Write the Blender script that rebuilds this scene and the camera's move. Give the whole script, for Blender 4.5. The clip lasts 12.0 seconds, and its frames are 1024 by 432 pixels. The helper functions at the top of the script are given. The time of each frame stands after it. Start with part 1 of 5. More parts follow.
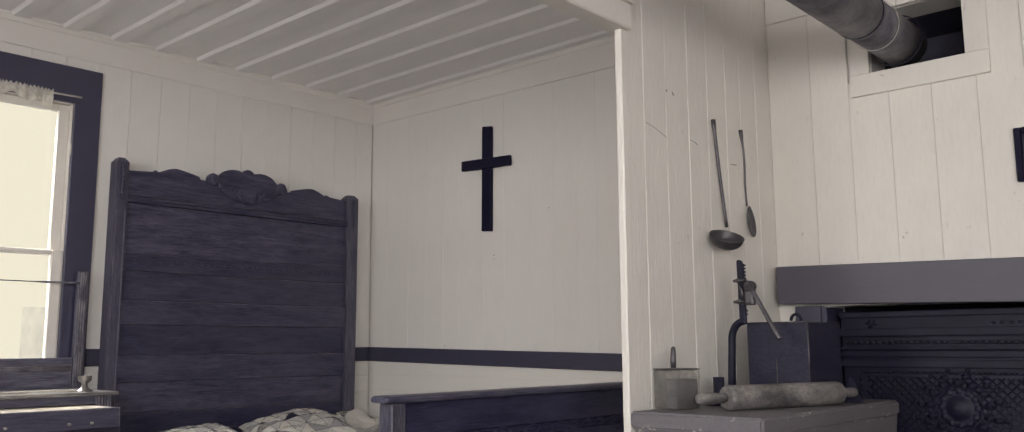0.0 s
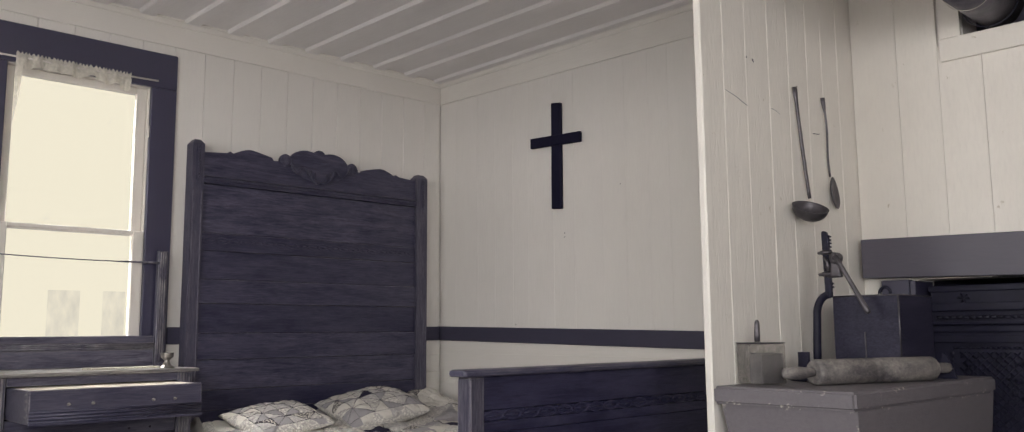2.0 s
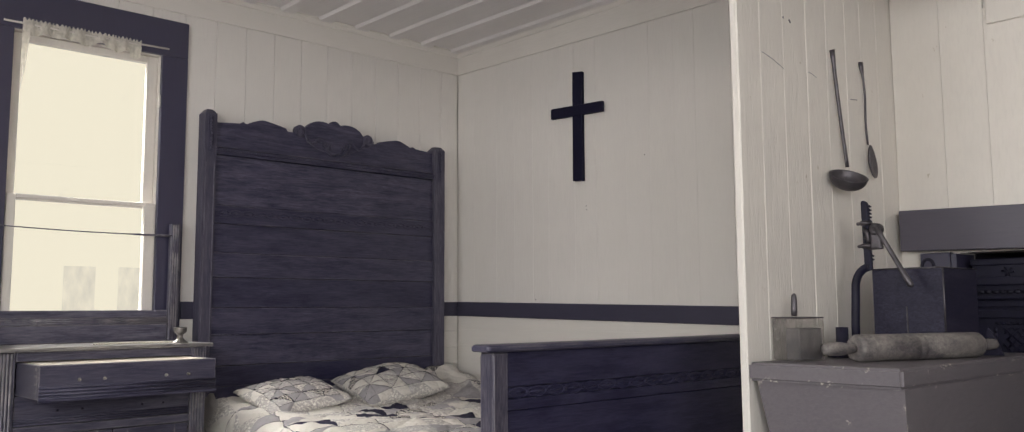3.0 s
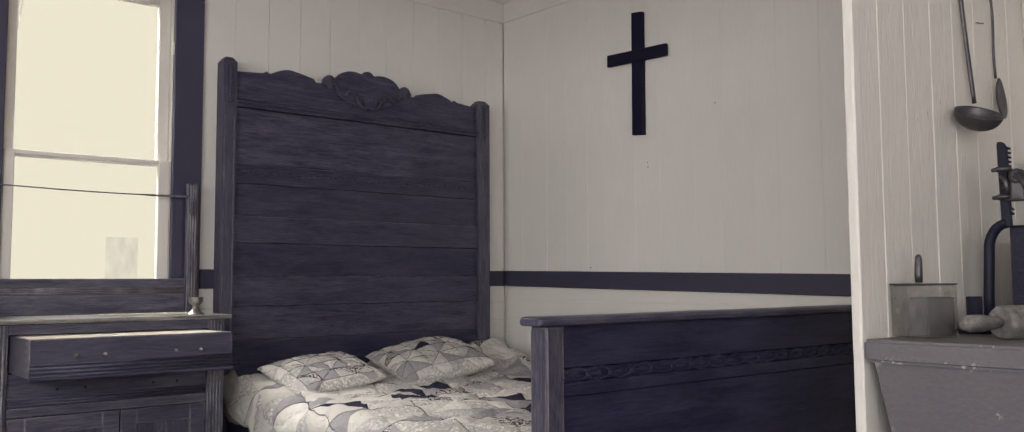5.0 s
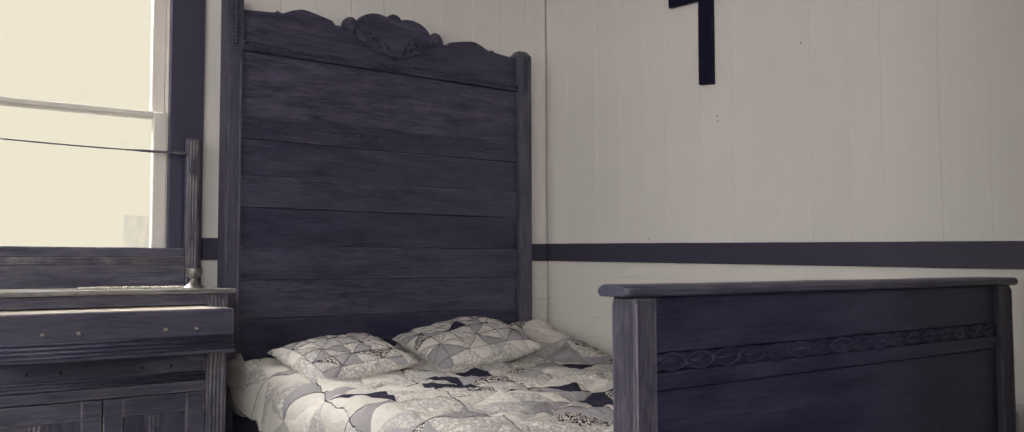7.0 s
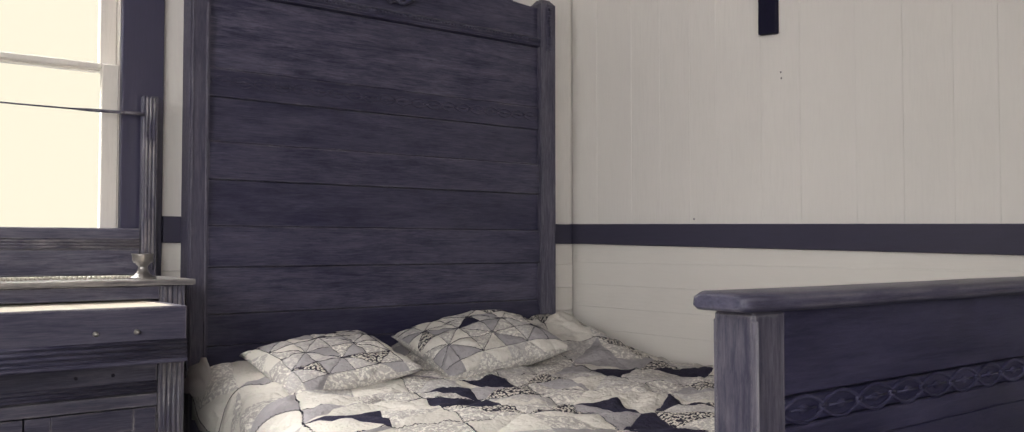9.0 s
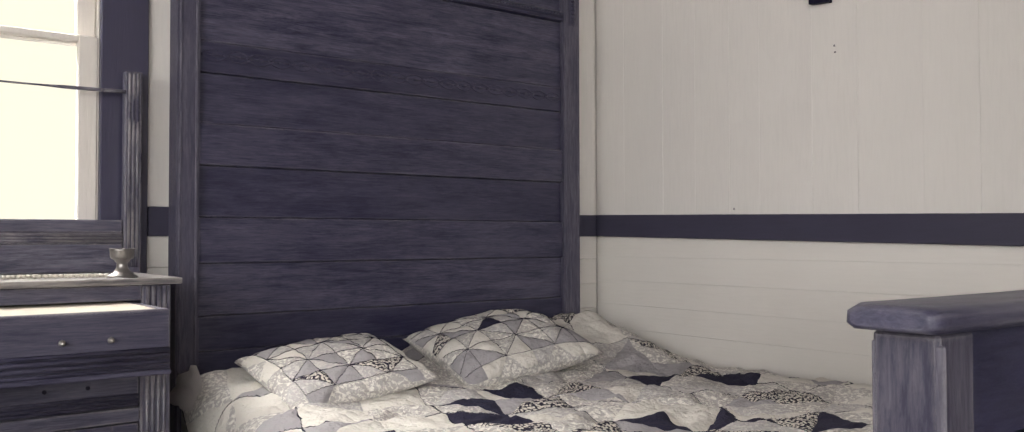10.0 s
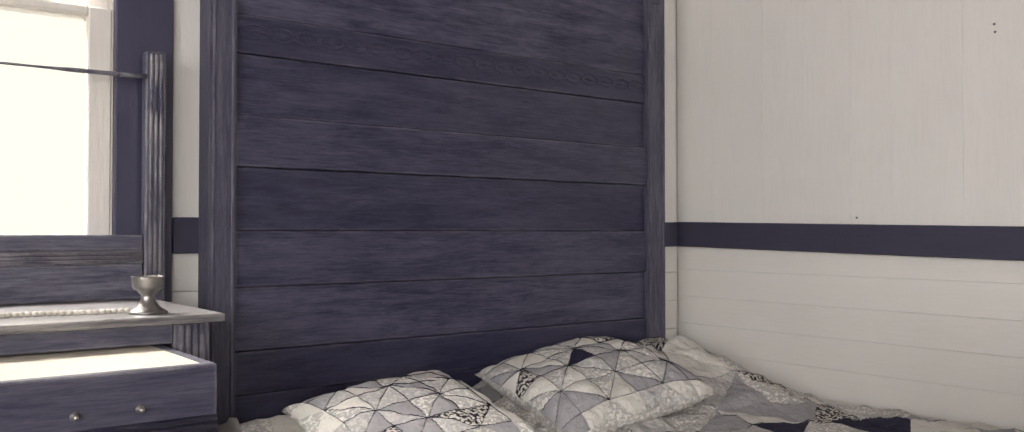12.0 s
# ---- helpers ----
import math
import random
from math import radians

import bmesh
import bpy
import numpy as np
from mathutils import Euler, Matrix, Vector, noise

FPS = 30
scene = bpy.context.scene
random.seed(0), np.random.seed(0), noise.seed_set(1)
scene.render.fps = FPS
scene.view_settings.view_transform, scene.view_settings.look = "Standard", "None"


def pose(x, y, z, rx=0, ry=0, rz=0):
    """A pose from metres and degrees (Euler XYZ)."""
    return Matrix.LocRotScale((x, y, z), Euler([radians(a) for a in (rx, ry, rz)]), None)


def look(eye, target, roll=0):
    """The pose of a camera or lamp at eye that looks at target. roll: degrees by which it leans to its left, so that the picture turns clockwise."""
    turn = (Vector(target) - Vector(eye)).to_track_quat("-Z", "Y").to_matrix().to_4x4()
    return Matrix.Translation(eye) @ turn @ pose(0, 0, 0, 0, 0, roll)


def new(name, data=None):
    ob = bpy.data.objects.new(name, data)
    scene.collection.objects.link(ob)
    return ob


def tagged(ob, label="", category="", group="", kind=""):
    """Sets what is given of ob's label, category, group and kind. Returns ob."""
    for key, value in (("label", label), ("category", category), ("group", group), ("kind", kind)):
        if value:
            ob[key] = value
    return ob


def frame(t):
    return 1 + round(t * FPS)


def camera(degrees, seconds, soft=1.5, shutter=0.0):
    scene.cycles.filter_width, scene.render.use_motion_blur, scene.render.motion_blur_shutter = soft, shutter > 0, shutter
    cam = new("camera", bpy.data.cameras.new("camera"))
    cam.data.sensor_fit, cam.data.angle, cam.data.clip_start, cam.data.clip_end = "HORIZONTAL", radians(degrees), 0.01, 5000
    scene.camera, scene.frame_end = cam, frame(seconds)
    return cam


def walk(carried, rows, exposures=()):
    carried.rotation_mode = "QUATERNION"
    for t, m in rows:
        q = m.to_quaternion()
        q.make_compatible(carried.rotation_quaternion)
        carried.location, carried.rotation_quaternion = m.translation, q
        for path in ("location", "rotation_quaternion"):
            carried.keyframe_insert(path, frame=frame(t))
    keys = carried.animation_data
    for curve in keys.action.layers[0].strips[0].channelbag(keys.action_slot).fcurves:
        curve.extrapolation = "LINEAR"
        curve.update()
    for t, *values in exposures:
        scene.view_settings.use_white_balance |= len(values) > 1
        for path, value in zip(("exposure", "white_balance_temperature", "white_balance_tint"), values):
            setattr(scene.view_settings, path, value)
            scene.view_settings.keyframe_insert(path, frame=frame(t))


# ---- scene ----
cam = camera(59.9, 12.0, 1.15)
PATH = [
    (0, (-0.003, 0.0, 0.927), (-1.332, 1.466, 1.216), -0.3),
    (0.5, (-0.01, -0.001, 0.917), (-1.372, 1.434, 1.207), -0.4),
    (1, (-0.021, -0.005, 0.91), (-1.411, 1.405, 1.196), -0.5),
    (1.5, (-0.04, -0.007, 0.904), (-1.453, 1.383, 1.177), -0.4),
    (2, (-0.072, 0.003, 0.893), (-1.503, 1.376, 1.15), -0.4),
    (2.5, (-0.125, 0.026, 0.885), (-1.569, 1.39, 1.118), -0.3),
    (3, (-0.186, 0.068, 0.881), (-1.643, 1.422, 1.089), -0.3),
    (5, (-0.539, 0.368, 0.861), (-2.071, 1.644, 1.01), -0.3),
    (5.5, (-0.657, 0.443, 0.85), (-2.204, 1.703, 0.991), -0.3),
    (6, (-0.794, 0.514, 0.837), (-2.35, 1.764, 0.969), -0.2),
    (6.5, (-0.905, 0.573, 0.825), (-2.468, 1.814, 0.951), -0.2),
    (7, (-1.006, 0.642, 0.81), (-2.577, 1.875, 0.926), -0.2),
    (9, (-1.475, 0.955, 0.83), (-3.06, 2.172, 0.899), -0.0),
    (9.5, (-1.612, 1.02, 0.831), (-3.2, 2.235, 0.891), -0.0),
    (10, (-1.74, 1.077, 0.832), (-3.329, 2.29, 0.884), -0.1),
    (10.5, (-1.877, 1.126, 0.842), (-3.465, 2.342, 0.888), -0.1),
    (11, (-2.014, 1.165, 0.86), (-3.6, 2.383, 0.903), -0.1),
    (11.5, (-2.135, 1.175, 0.872), (-3.719, 2.396, 0.911), -0.1),
    (12, (-2.236, 1.149, 0.889), (-3.821, 2.368, 0.926), -0.0),
]
walk(cam, [(t, look(eye, target, roll)) for t, eye, target, roll in PATH],
     [(0, -0.09), (2.5, -0.09), (5.5, -0.15), (7, -0.14), (9.5, 0.20), (12, 0.40)])

# ---- world, light ----
world = bpy.data.worlds.new("world")
scene.world = world
world.use_nodes = True
wn = world.node_tree.nodes
sky = wn.new("ShaderNodeTexSky")
sky.sky_type = 'NISHITA'
sky.sun_disc = False
sky.sun_elevation = radians(38)
sky.sun_rotation = radians(160)
world.node_tree.links.new(sky.outputs[0], wn["Background"].inputs[0])
wn["Background"].inputs[1].default_value = 0.1


def area(name, at, aim, w, h, power, colour):
    d = bpy.data.lights.new(name, 'AREA')
    d.shape, d.size, d.size_y, d.energy, d.color = 'RECTANGLE', w, h, power, colour
    ob = new(name, d)
    ob.matrix_world = look(at, aim)
    return ob


# daylight in the openings: the bedroom windows and the two kitchen windows behind the camera
area("bedroom_daylight", (-2.20, -0.96, 1.40), (-2.60, 2, 1.0), 0.95, 1.15, 31, (1.0, 0.985, 0.965))
area("window_daylight", (-5.45, 0.85, 3.00), (-3.6, 1.75, 0.6), 1.5, 1.0, 325, (1.0, 0.97, 0.925))
area("kitchen_daylight", (1.15, -2.26, 1.45), (0.1, 0.6, 1.25), 1.95, 1.25, 90, (1.0, 0.985, 0.965))
area("side_daylight", (2.46, -1.00, 1.45), (-1.6, 2.6, 1.30), 1.15, 1.25, 58, (1.0, 0.985, 0.965))


# ---- materials ----
def material(name):
    m = bpy.data.materials.new(name)
    m.use_nodes = True
    nt = m.node_tree
    return m, nt, nt.nodes, nt.links, nt.nodes["Principled BSDF"]


def node(nt, kind, **values):
    n = nt.nodes.new(kind)
    for k, v in values.items():
        n.inputs[k].default_value = v
    return n


def math_node(nt, op, a, b=None, c=None):
    n = nt.nodes.new("ShaderNodeMath")
    n.operation = op
    for i, v in enumerate((a, b, c)):
        if v is None:
            continue
        if isinstance(v, (int, float)):
            n.inputs[i].default_value = v
        else:
            nt.links.new(v, n.inputs[i])
    return n.outputs[0]


def mapped(nt, scale, coord="Object", shift=True):
    tc = nt.nodes.new("ShaderNodeTexCoord")
    mp = nt.nodes.new("ShaderNodeMapping")
    mp.inputs["Scale"].default_value = scale
    nt.links.new(tc.outputs[coord], mp.inputs[0])
    if shift:
        oi = nt.nodes.new("ShaderNodeObjectInfo")
        mul = math_node(nt, 'MULTIPLY', oi.outputs["Random"], 37.0)
        cb = nt.nodes.new("ShaderNodeCombineXYZ")
        for i in range(3):
            nt.links.new(mul, cb.inputs[i])
        nt.links.new(cb.outputs[0], mp.inputs["Location"])
    return mp.outputs[0]


def mixed(nt, fac, a, b, mode='MIX'):
    n = nt.nodes.new("ShaderNodeMix")
    n.data_type, n.blend_type = 'RGBA', mode
    for sock, v in ((n.inputs[0], fac), (n.inputs[6], a), (n.inputs[7], b)):
        if isinstance(v, (int, float)):
            sock.default_value = v
        elif isinstance(v, tuple):
            sock.default_value = (*v, 1)
        else:
            nt.links.new(v, sock)
    return n.outputs[2]


def bumped(nt, b, height, strength, dist):
    bp = nt.nodes.new("ShaderNodeBump")
    bp.inputs["Strength"].default_value = strength
    bp.inputs["Distance"].default_value = dist
    nt.links.new(height, bp.inputs["Height"])
    nt.links.new(bp.outputs[0], b.inputs["Normal"])


def painted(name, base, stain, grain=(14, 14, 1.2), rough=0.5, wear=None, relief=0.25, spread=0.05, streak=0.55, edges=None, spec=0.35):
    """Old brush-painted boards: brush streaks along the grain, cloudy staining, a little chipping."""
    m, nt, n, l, b = material(name)
    co = mapped(nt, grain)
    fine = node(nt, "ShaderNodeTexNoise", Scale=9.0, Detail=6.0, Roughness=0.65)
    l.new(co, fine.inputs["Vector"])
    wide = node(nt, "ShaderNodeTexNoise", Scale=1.7, Detail=4.0, Roughness=0.6)
    l.new(mapped(nt, (1, 1, 1), shift=False), wide.inputs["Vector"])
    c = mixed(nt, ramp_out(nt, wide.outputs[0], 0.38, 0.72), base, stain)
    dark = tuple(v * (1 - spread) for v in base)
    c = mixed(nt, math_node(nt, 'MULTIPLY', ramp_out(nt, fine.outputs[0], 0.45, 0.75), streak), c, tuple(v * 0.88 for v in stain))
    oi = n.new("ShaderNodeObjectInfo")
    c = mixed(nt, math_node(nt, 'MULTIPLY', oi.outputs["Random"], 0.55), c, dark)
    if wear:
        chip = node(nt, "ShaderNodeTexNoise", Scale=26.0, Detail=5.0, Roughness=0.75)
        l.new(mapped(nt, (1, 1, 0.6)), chip.inputs["Vector"])
        c = mixed(nt, ramp_out(nt, chip.outputs[0], 0.675, 0.70), c, wear)
    if edges:
        bv = n.new("ShaderNodeBevel")
        bv.samples = 4
        bv.inputs["Radius"].default_value = 0.014
        geo = n.new("ShaderNodeNewGeometry")
        dot = n.new("ShaderNodeVectorMath")
        dot.operation = 'DOT_PRODUCT'
        l.new(bv.outputs[0], dot.inputs[0]), l.new(geo.outputs["True Normal"], dot.inputs[1])
        rub = node(nt, "ShaderNodeTexNoise", Scale=11.0, Detail=6.0, Roughness=0.75)
        l.new(mapped(nt, (1, 1, 1)), rub.inputs["Vector"])
        worn = math_node(nt, 'MULTIPLY', ramp_out(nt, dot.outputs["Value"], 0.985, 0.93), ramp_out(nt, rub.outputs[0], 0.575, 0.605))
        c = mixed(nt, worn, c, edges)
    l.new(c, b.inputs["Base Color"])
    b.inputs["Roughness"].default_value = rough
    b.inputs["Specular IOR Level"].default_value = spec
    bumped(nt, b, fine.outputs[0], relief, 0.004)
    return m


def ramp_out(nt, value, lo, hi):
    r = nt.nodes.new("ShaderNodeMapRange")
    r.inputs[1].default_value, r.inputs[2].default_value = lo, hi
    nt.links.new(value, r.inputs[0])
    return r.outputs[0]


def wood(name, dark, light, grain, rough=0.42, relief=0.3, spec=0.4, cloud=0.0, edges=None):
    """Stained wood: fine fibres, wide figure, pores and dry worn patches; grain gives the scale along x, y, z."""
    m, nt, n, l, b = material(name)
    co = mapped(nt, grain)
    fib = node(nt, "ShaderNodeTexNoise", Scale=13.0, Detail=8.0, Roughness=0.72, Distortion=0.5)
    l.new(co, fib.inputs["Vector"])
    fig = node(nt, "ShaderNodeTexNoise", Scale=2.6, Detail=4.0, Roughness=0.6, Distortion=1.6)
    l.new(co, fig.inputs["Vector"])
    half = tuple(0.5 + 0.18 * g for g in grain)
    blot = node(nt, "ShaderNodeTexNoise", Scale=6.0, Detail=7.0, Roughness=0.68, Distortion=0.6)
    l.new(mapped(nt, half), blot.inputs["Vector"])
    pore = node(nt, "ShaderNodeTexNoise", Scale=60.0, Detail=4.0, Roughness=0.7)
    l.new(mapped(nt, tuple(0.4 + 0.12 * g for g in grain)), pore.inputs["Vector"])
    mixv = math_node(nt, 'ADD', math_node(nt, 'MULTIPLY', fib.outputs[0], 0.44), math_node(nt, 'MULTIPLY', fig.outputs[0], 0.26))
    mixv = math_node(nt, 'ADD', mixv, math_node(nt, 'MULTIPLY', blot.outputs[0], 0.30))
    c = mixed(nt, ramp_out(nt, mixv, 0.42, 0.60), dark, light)
    c = mixed(nt, math_node(nt, 'MULTIPLY', ramp_out(nt, pore.outputs[0], 0.52, 0.74), 0.55), c, tuple(v * 0.6 for v in dark))
    worn = math_node(nt, 'MULTIPLY', ramp_out(nt, blot.outputs[0], 0.56, 0.76), math_node(nt, 'MULTIPLY', ramp_out(nt, fib.outputs[0], 0.46, 0.60), 0.6))
    c = mixed(nt, worn, c, tuple(v * 1.55 for v in light))
    if cloud:
        # cloudy patches across the grain: sheen put into the colour, stains on the pin
        cl = node(nt, "ShaderNodeTexNoise", Scale=5.5, Detail=7.0, Roughness=0.70, Distortion=0.4)
        l.new(mapped(nt, tuple(0.55 + 0.11 * g for g in grain)), cl.inputs["Vector"])
        sheen_blotch = math_node(nt, 'MULTIPLY', ramp_out(nt, cl.outputs[0], 0.46, 0.68), cloud)
        c = mixed(nt, sheen_blotch, c, tuple(v * 1.12 for v in light))
        c = mixed(nt, math_node(nt, 'MULTIPLY', ramp_out(nt, cl.outputs[0], 0.50, 0.34), cloud * 0.8), c, dark)
    oi = n.new("ShaderNodeObjectInfo")
    c = mixed(nt, math_node(nt, 'MULTIPLY', oi.outputs["Random"], 0.58), c, dark)
    if edges:
        # edges rubbed pale by use
        bv = n.new("ShaderNodeBevel")
        bv.samples = 4
        bv.inputs["Radius"].default_value = 0.006
        geo = n.new("ShaderNodeNewGeometry")
        dot = n.new("ShaderNodeVectorMath")
        dot.operation = 'DOT_PRODUCT'
        l.new(bv.outputs[0], dot.inputs[0]), l.new(geo.outputs["True Normal"], dot.inputs[1])
        rub = node(nt, "ShaderNodeTexNoise", Scale=9.0, Detail=6.0, Roughness=0.7)
        l.new(mapped(nt, (1, 1, 1)), rub.inputs["Vector"])
        wear = math_node(nt, 'MULTIPLY', ramp_out(nt, dot.outputs["Value"], 0.99, 0.93), ramp_out(nt, rub.outputs[0], 0.40, 0.62))
        c = mixed(nt, math_node(nt, 'MULTIPLY', wear, 0.8), c, edges)
    l.new(c, b.inputs["Base Color"])
    l.new(math_node(nt, 'ADD', math_node(nt, 'MULTIPLY', blot.outputs[0], 0.3), rough - 0.12), b.inputs["Roughness"])
    b.inputs["Specular IOR Level"].default_value = spec
    bumped(nt, b, math_node(nt, 'ADD', fib.outputs[0], math_node(nt, 'MULTIPLY', pore.outputs[0], 0.5)), relief, 0.003)
    return m


def metal(name, base, rough, metallic=0.85, stain=None, scale=18.0, spec=0.5):
    m, nt, n, l, b = material(name)
    co = mapped(nt, (1, 1, 1))
    a = node(nt, "ShaderNodeTexNoise", Scale=scale, Detail=6.0, Roughness=0.7)
    l.new(co, a.inputs["Vector"])
    l.new(mixed(nt, ramp_out(nt, a.outputs[0], 0.35, 0.7), base, stain or tuple(v * 0.55 for v in base)), b.inputs["Base Color"])
    b.inputs["Metallic"].default_value = metallic
    b.inputs["Specular IOR Level"].default_value = spec
    l.new(math_node(nt, 'ADD', math_node(nt, 'MULTIPLY', a.outputs[0], 0.35), rough - 0.15), b.inputs["Roughness"])
    bumped(nt, b, a.outputs[0], 0.2, 0.003)
    return m


WHITE = painted("white_wall_paint", (0.758, 0.727, 0.698), (0.688, 0.658, 0.632), (14, 14, 1.2), 0.55, relief=0.12, spread=0.03, streak=0.3)
WHITE_H = painted("white_wainscot_paint", (0.758, 0.727, 0.690), (0.698, 0.663, 0.626), (1.2, 1.2, 16), 0.55, relief=0.12, spread=0.03, streak=0.3)
WHITE_C = painted("white_ceiling_paint", (0.80, 0.772, 0.775), (0.72, 0.695, 0.705), (1.2, 16, 16), 0.5)
WHITE_K = painted("white_kitchen_paint", (0.79, 0.755, 0.708), (0.69, 0.656, 0.618), (10, 10, 2.0), 0.42, streak=0.30, wear=(0.52, 0.47, 0.40), relief=0.6)
WHITE_SASH = painted("white_sash_paint", (0.74, 0.70, 0.65), (0.66, 0.62, 0.58), (14, 14, 2), 0.4)
GREY = painted("dark_grey_trim_paint", (0.054, 0.051, 0.082), (0.045, 0.042, 0.070), (1.5, 1.5, 12), 0.38, relief=0.15)
GREY_V = painted("dark_grey_casing_paint", (0.046, 0.043, 0.084), (0.038, 0.035, 0.072), (12, 12, 1.5), 0.30, relief=0.15, spec=0.9)
MANTEL = painted("grey_mantel_paint", (0.108, 0.100, 0.128), (0.088, 0.082, 0.106), (1.5, 12, 12), 0.42, relief=0.2)
CHEST = painted("worn_grey_chest_paint", (0.165, 0.150, 0.165), (0.130, 0.118, 0.135), (10, 2, 10), 0.45, wear=(0.36, 0.33, 0.31), relief=0.55, edges=(0.55, 0.51, 0.45))
BED = wood("dark_bed_wood", (0.012, 0.0115, 0.040), (0.099, 0.093, 0.142), (9, 1.4, 22), 0.36, spec=0.5, cloud=0.45, edges=(0.17, 0.16, 0.185))
# darker copy of the bed wood: shade on the footboard put into its colour
BED_FOOT_SHADED = wood("shaded_footboard_wood", (0.008, 0.0076, 0.034), (0.062, 0.058, 0.112), (9, 1.4, 22), 0.40, spec=0.4, cloud=0.6)
BED_V = wood("dark_bed_post_wood", (0.030, 0.028, 0.058), (0.125, 0.118, 0.165), (16, 16, 1.4), 0.42, spec=0.35)
BED_STILE = wood("worn_headboard_post_wood", (0.044, 0.041, 0.072), (0.165, 0.155, 0.192), (16, 16, 1.4), 0.42, spec=0.35)
BED_POST = wood("footboard_post_wood", (0.040, 0.037, 0.064), (0.130, 0.121, 0.150), (14, 14, 1.6), 0.45, spec=0.3, edges=(0.26, 0.24, 0.25))
DRESSER = wood("dark_dresser_wood", (0.030, 0.0285, 0.058), (0.155, 0.146, 0.186), (9, 1.4, 26), 0.36, cloud=0.35, edges=(0.36, 0.335, 0.34))
DRESSER_V = wood("dresser_upright_wood", (0.030, 0.028, 0.058), (0.150, 0.141, 0.178), (16, 16, 1.4), 0.28, spec=0.6, edges=(0.34, 0.315, 0.32))
TOPWOOD = wood("dresser_top_wood", (0.070, 0.065, 0.074), (0.29, 0.272, 0.262), (14, 0.9, 14), 0.28, spec=0.6)
DRESSER_M = wood("dresser_moulding_wood", (0.020, 0.019, 0.046), (0.105, 0.098, 0.140), (9, 1.4, 26), 0.42, spec=0.35)
LINING = metal("dull_flue_lining", (0.060, 0.056, 0.095), 0.6, 0.0, scale=6.0)
PALE = painted("pale_drawer_cover", (0.66, 0.60, 0.50), (0.56, 0.51, 0.42), (6, 1.2, 6), 0.35, relief=0.12)
PINWOOD = wood("rolling_pin_wood", (0.075, 0.068, 0.075), (0.30, 0.275, 0.255), (5, 3, 5), 0.55, cloud=0.5)
BLACKWOOD = wood("black_cross_wood", (0.0050, 0.0045, 0.020), (0.010, 0.009, 0.032), (8, 8, 2), 0.6, spec=0.2)
IRON = metal("black_cast_iron", (0.0075, 0.0068, 0.026), 0.55, 0.0, spec=0.38)
IRON_DULL = metal("dull_rubbed_iron", (0.022, 0.021, 0.040), 0.48, 0.2, spec=0.35)
IRON_RUB = metal("rubbed_iron", (0.13, 0.12, 0.135), 0.45, 0.75)
PIPE = metal("sooty_sheet_steel_pipe", (0.19, 0.18, 0.20), 0.52, 0.6, stain=(0.070, 0.066, 0.090), scale=9.0)
TIN = wood("black_stained_box_wood", (0.010, 0.0095, 0.026), (0.036, 0.033, 0.058), (9, 2, 18), 0.5, spec=0.3)
LADLE = metal("grey_enamel_iron", (0.12, 0.11, 0.125), 0.42, 0.6)
PEWTER = metal("pewter", (0.34, 0.32, 0.31), 0.32, 0.9)
STEEL = metal("bright_wire", (0.62, 0.58, 0.53), 0.35, 0.9)
BONE = metal("pale_beads", (0.62, 0.57, 0.49), 0.45, 0.0, stain=(0.45, 0.41, 0.36))
# near-black that puts the shade inside holes and the recess into the colour
DARKHOLE = metal("hole_and_recess_shade", (0.012, 0.010, 0.026), 0.9, 0.0)
FLOORWOOD = wood("floor_board_wood", (0.10, 0.085, 0.075), (0.24, 0.21, 0.18), (1, 12, 12), 0.5)


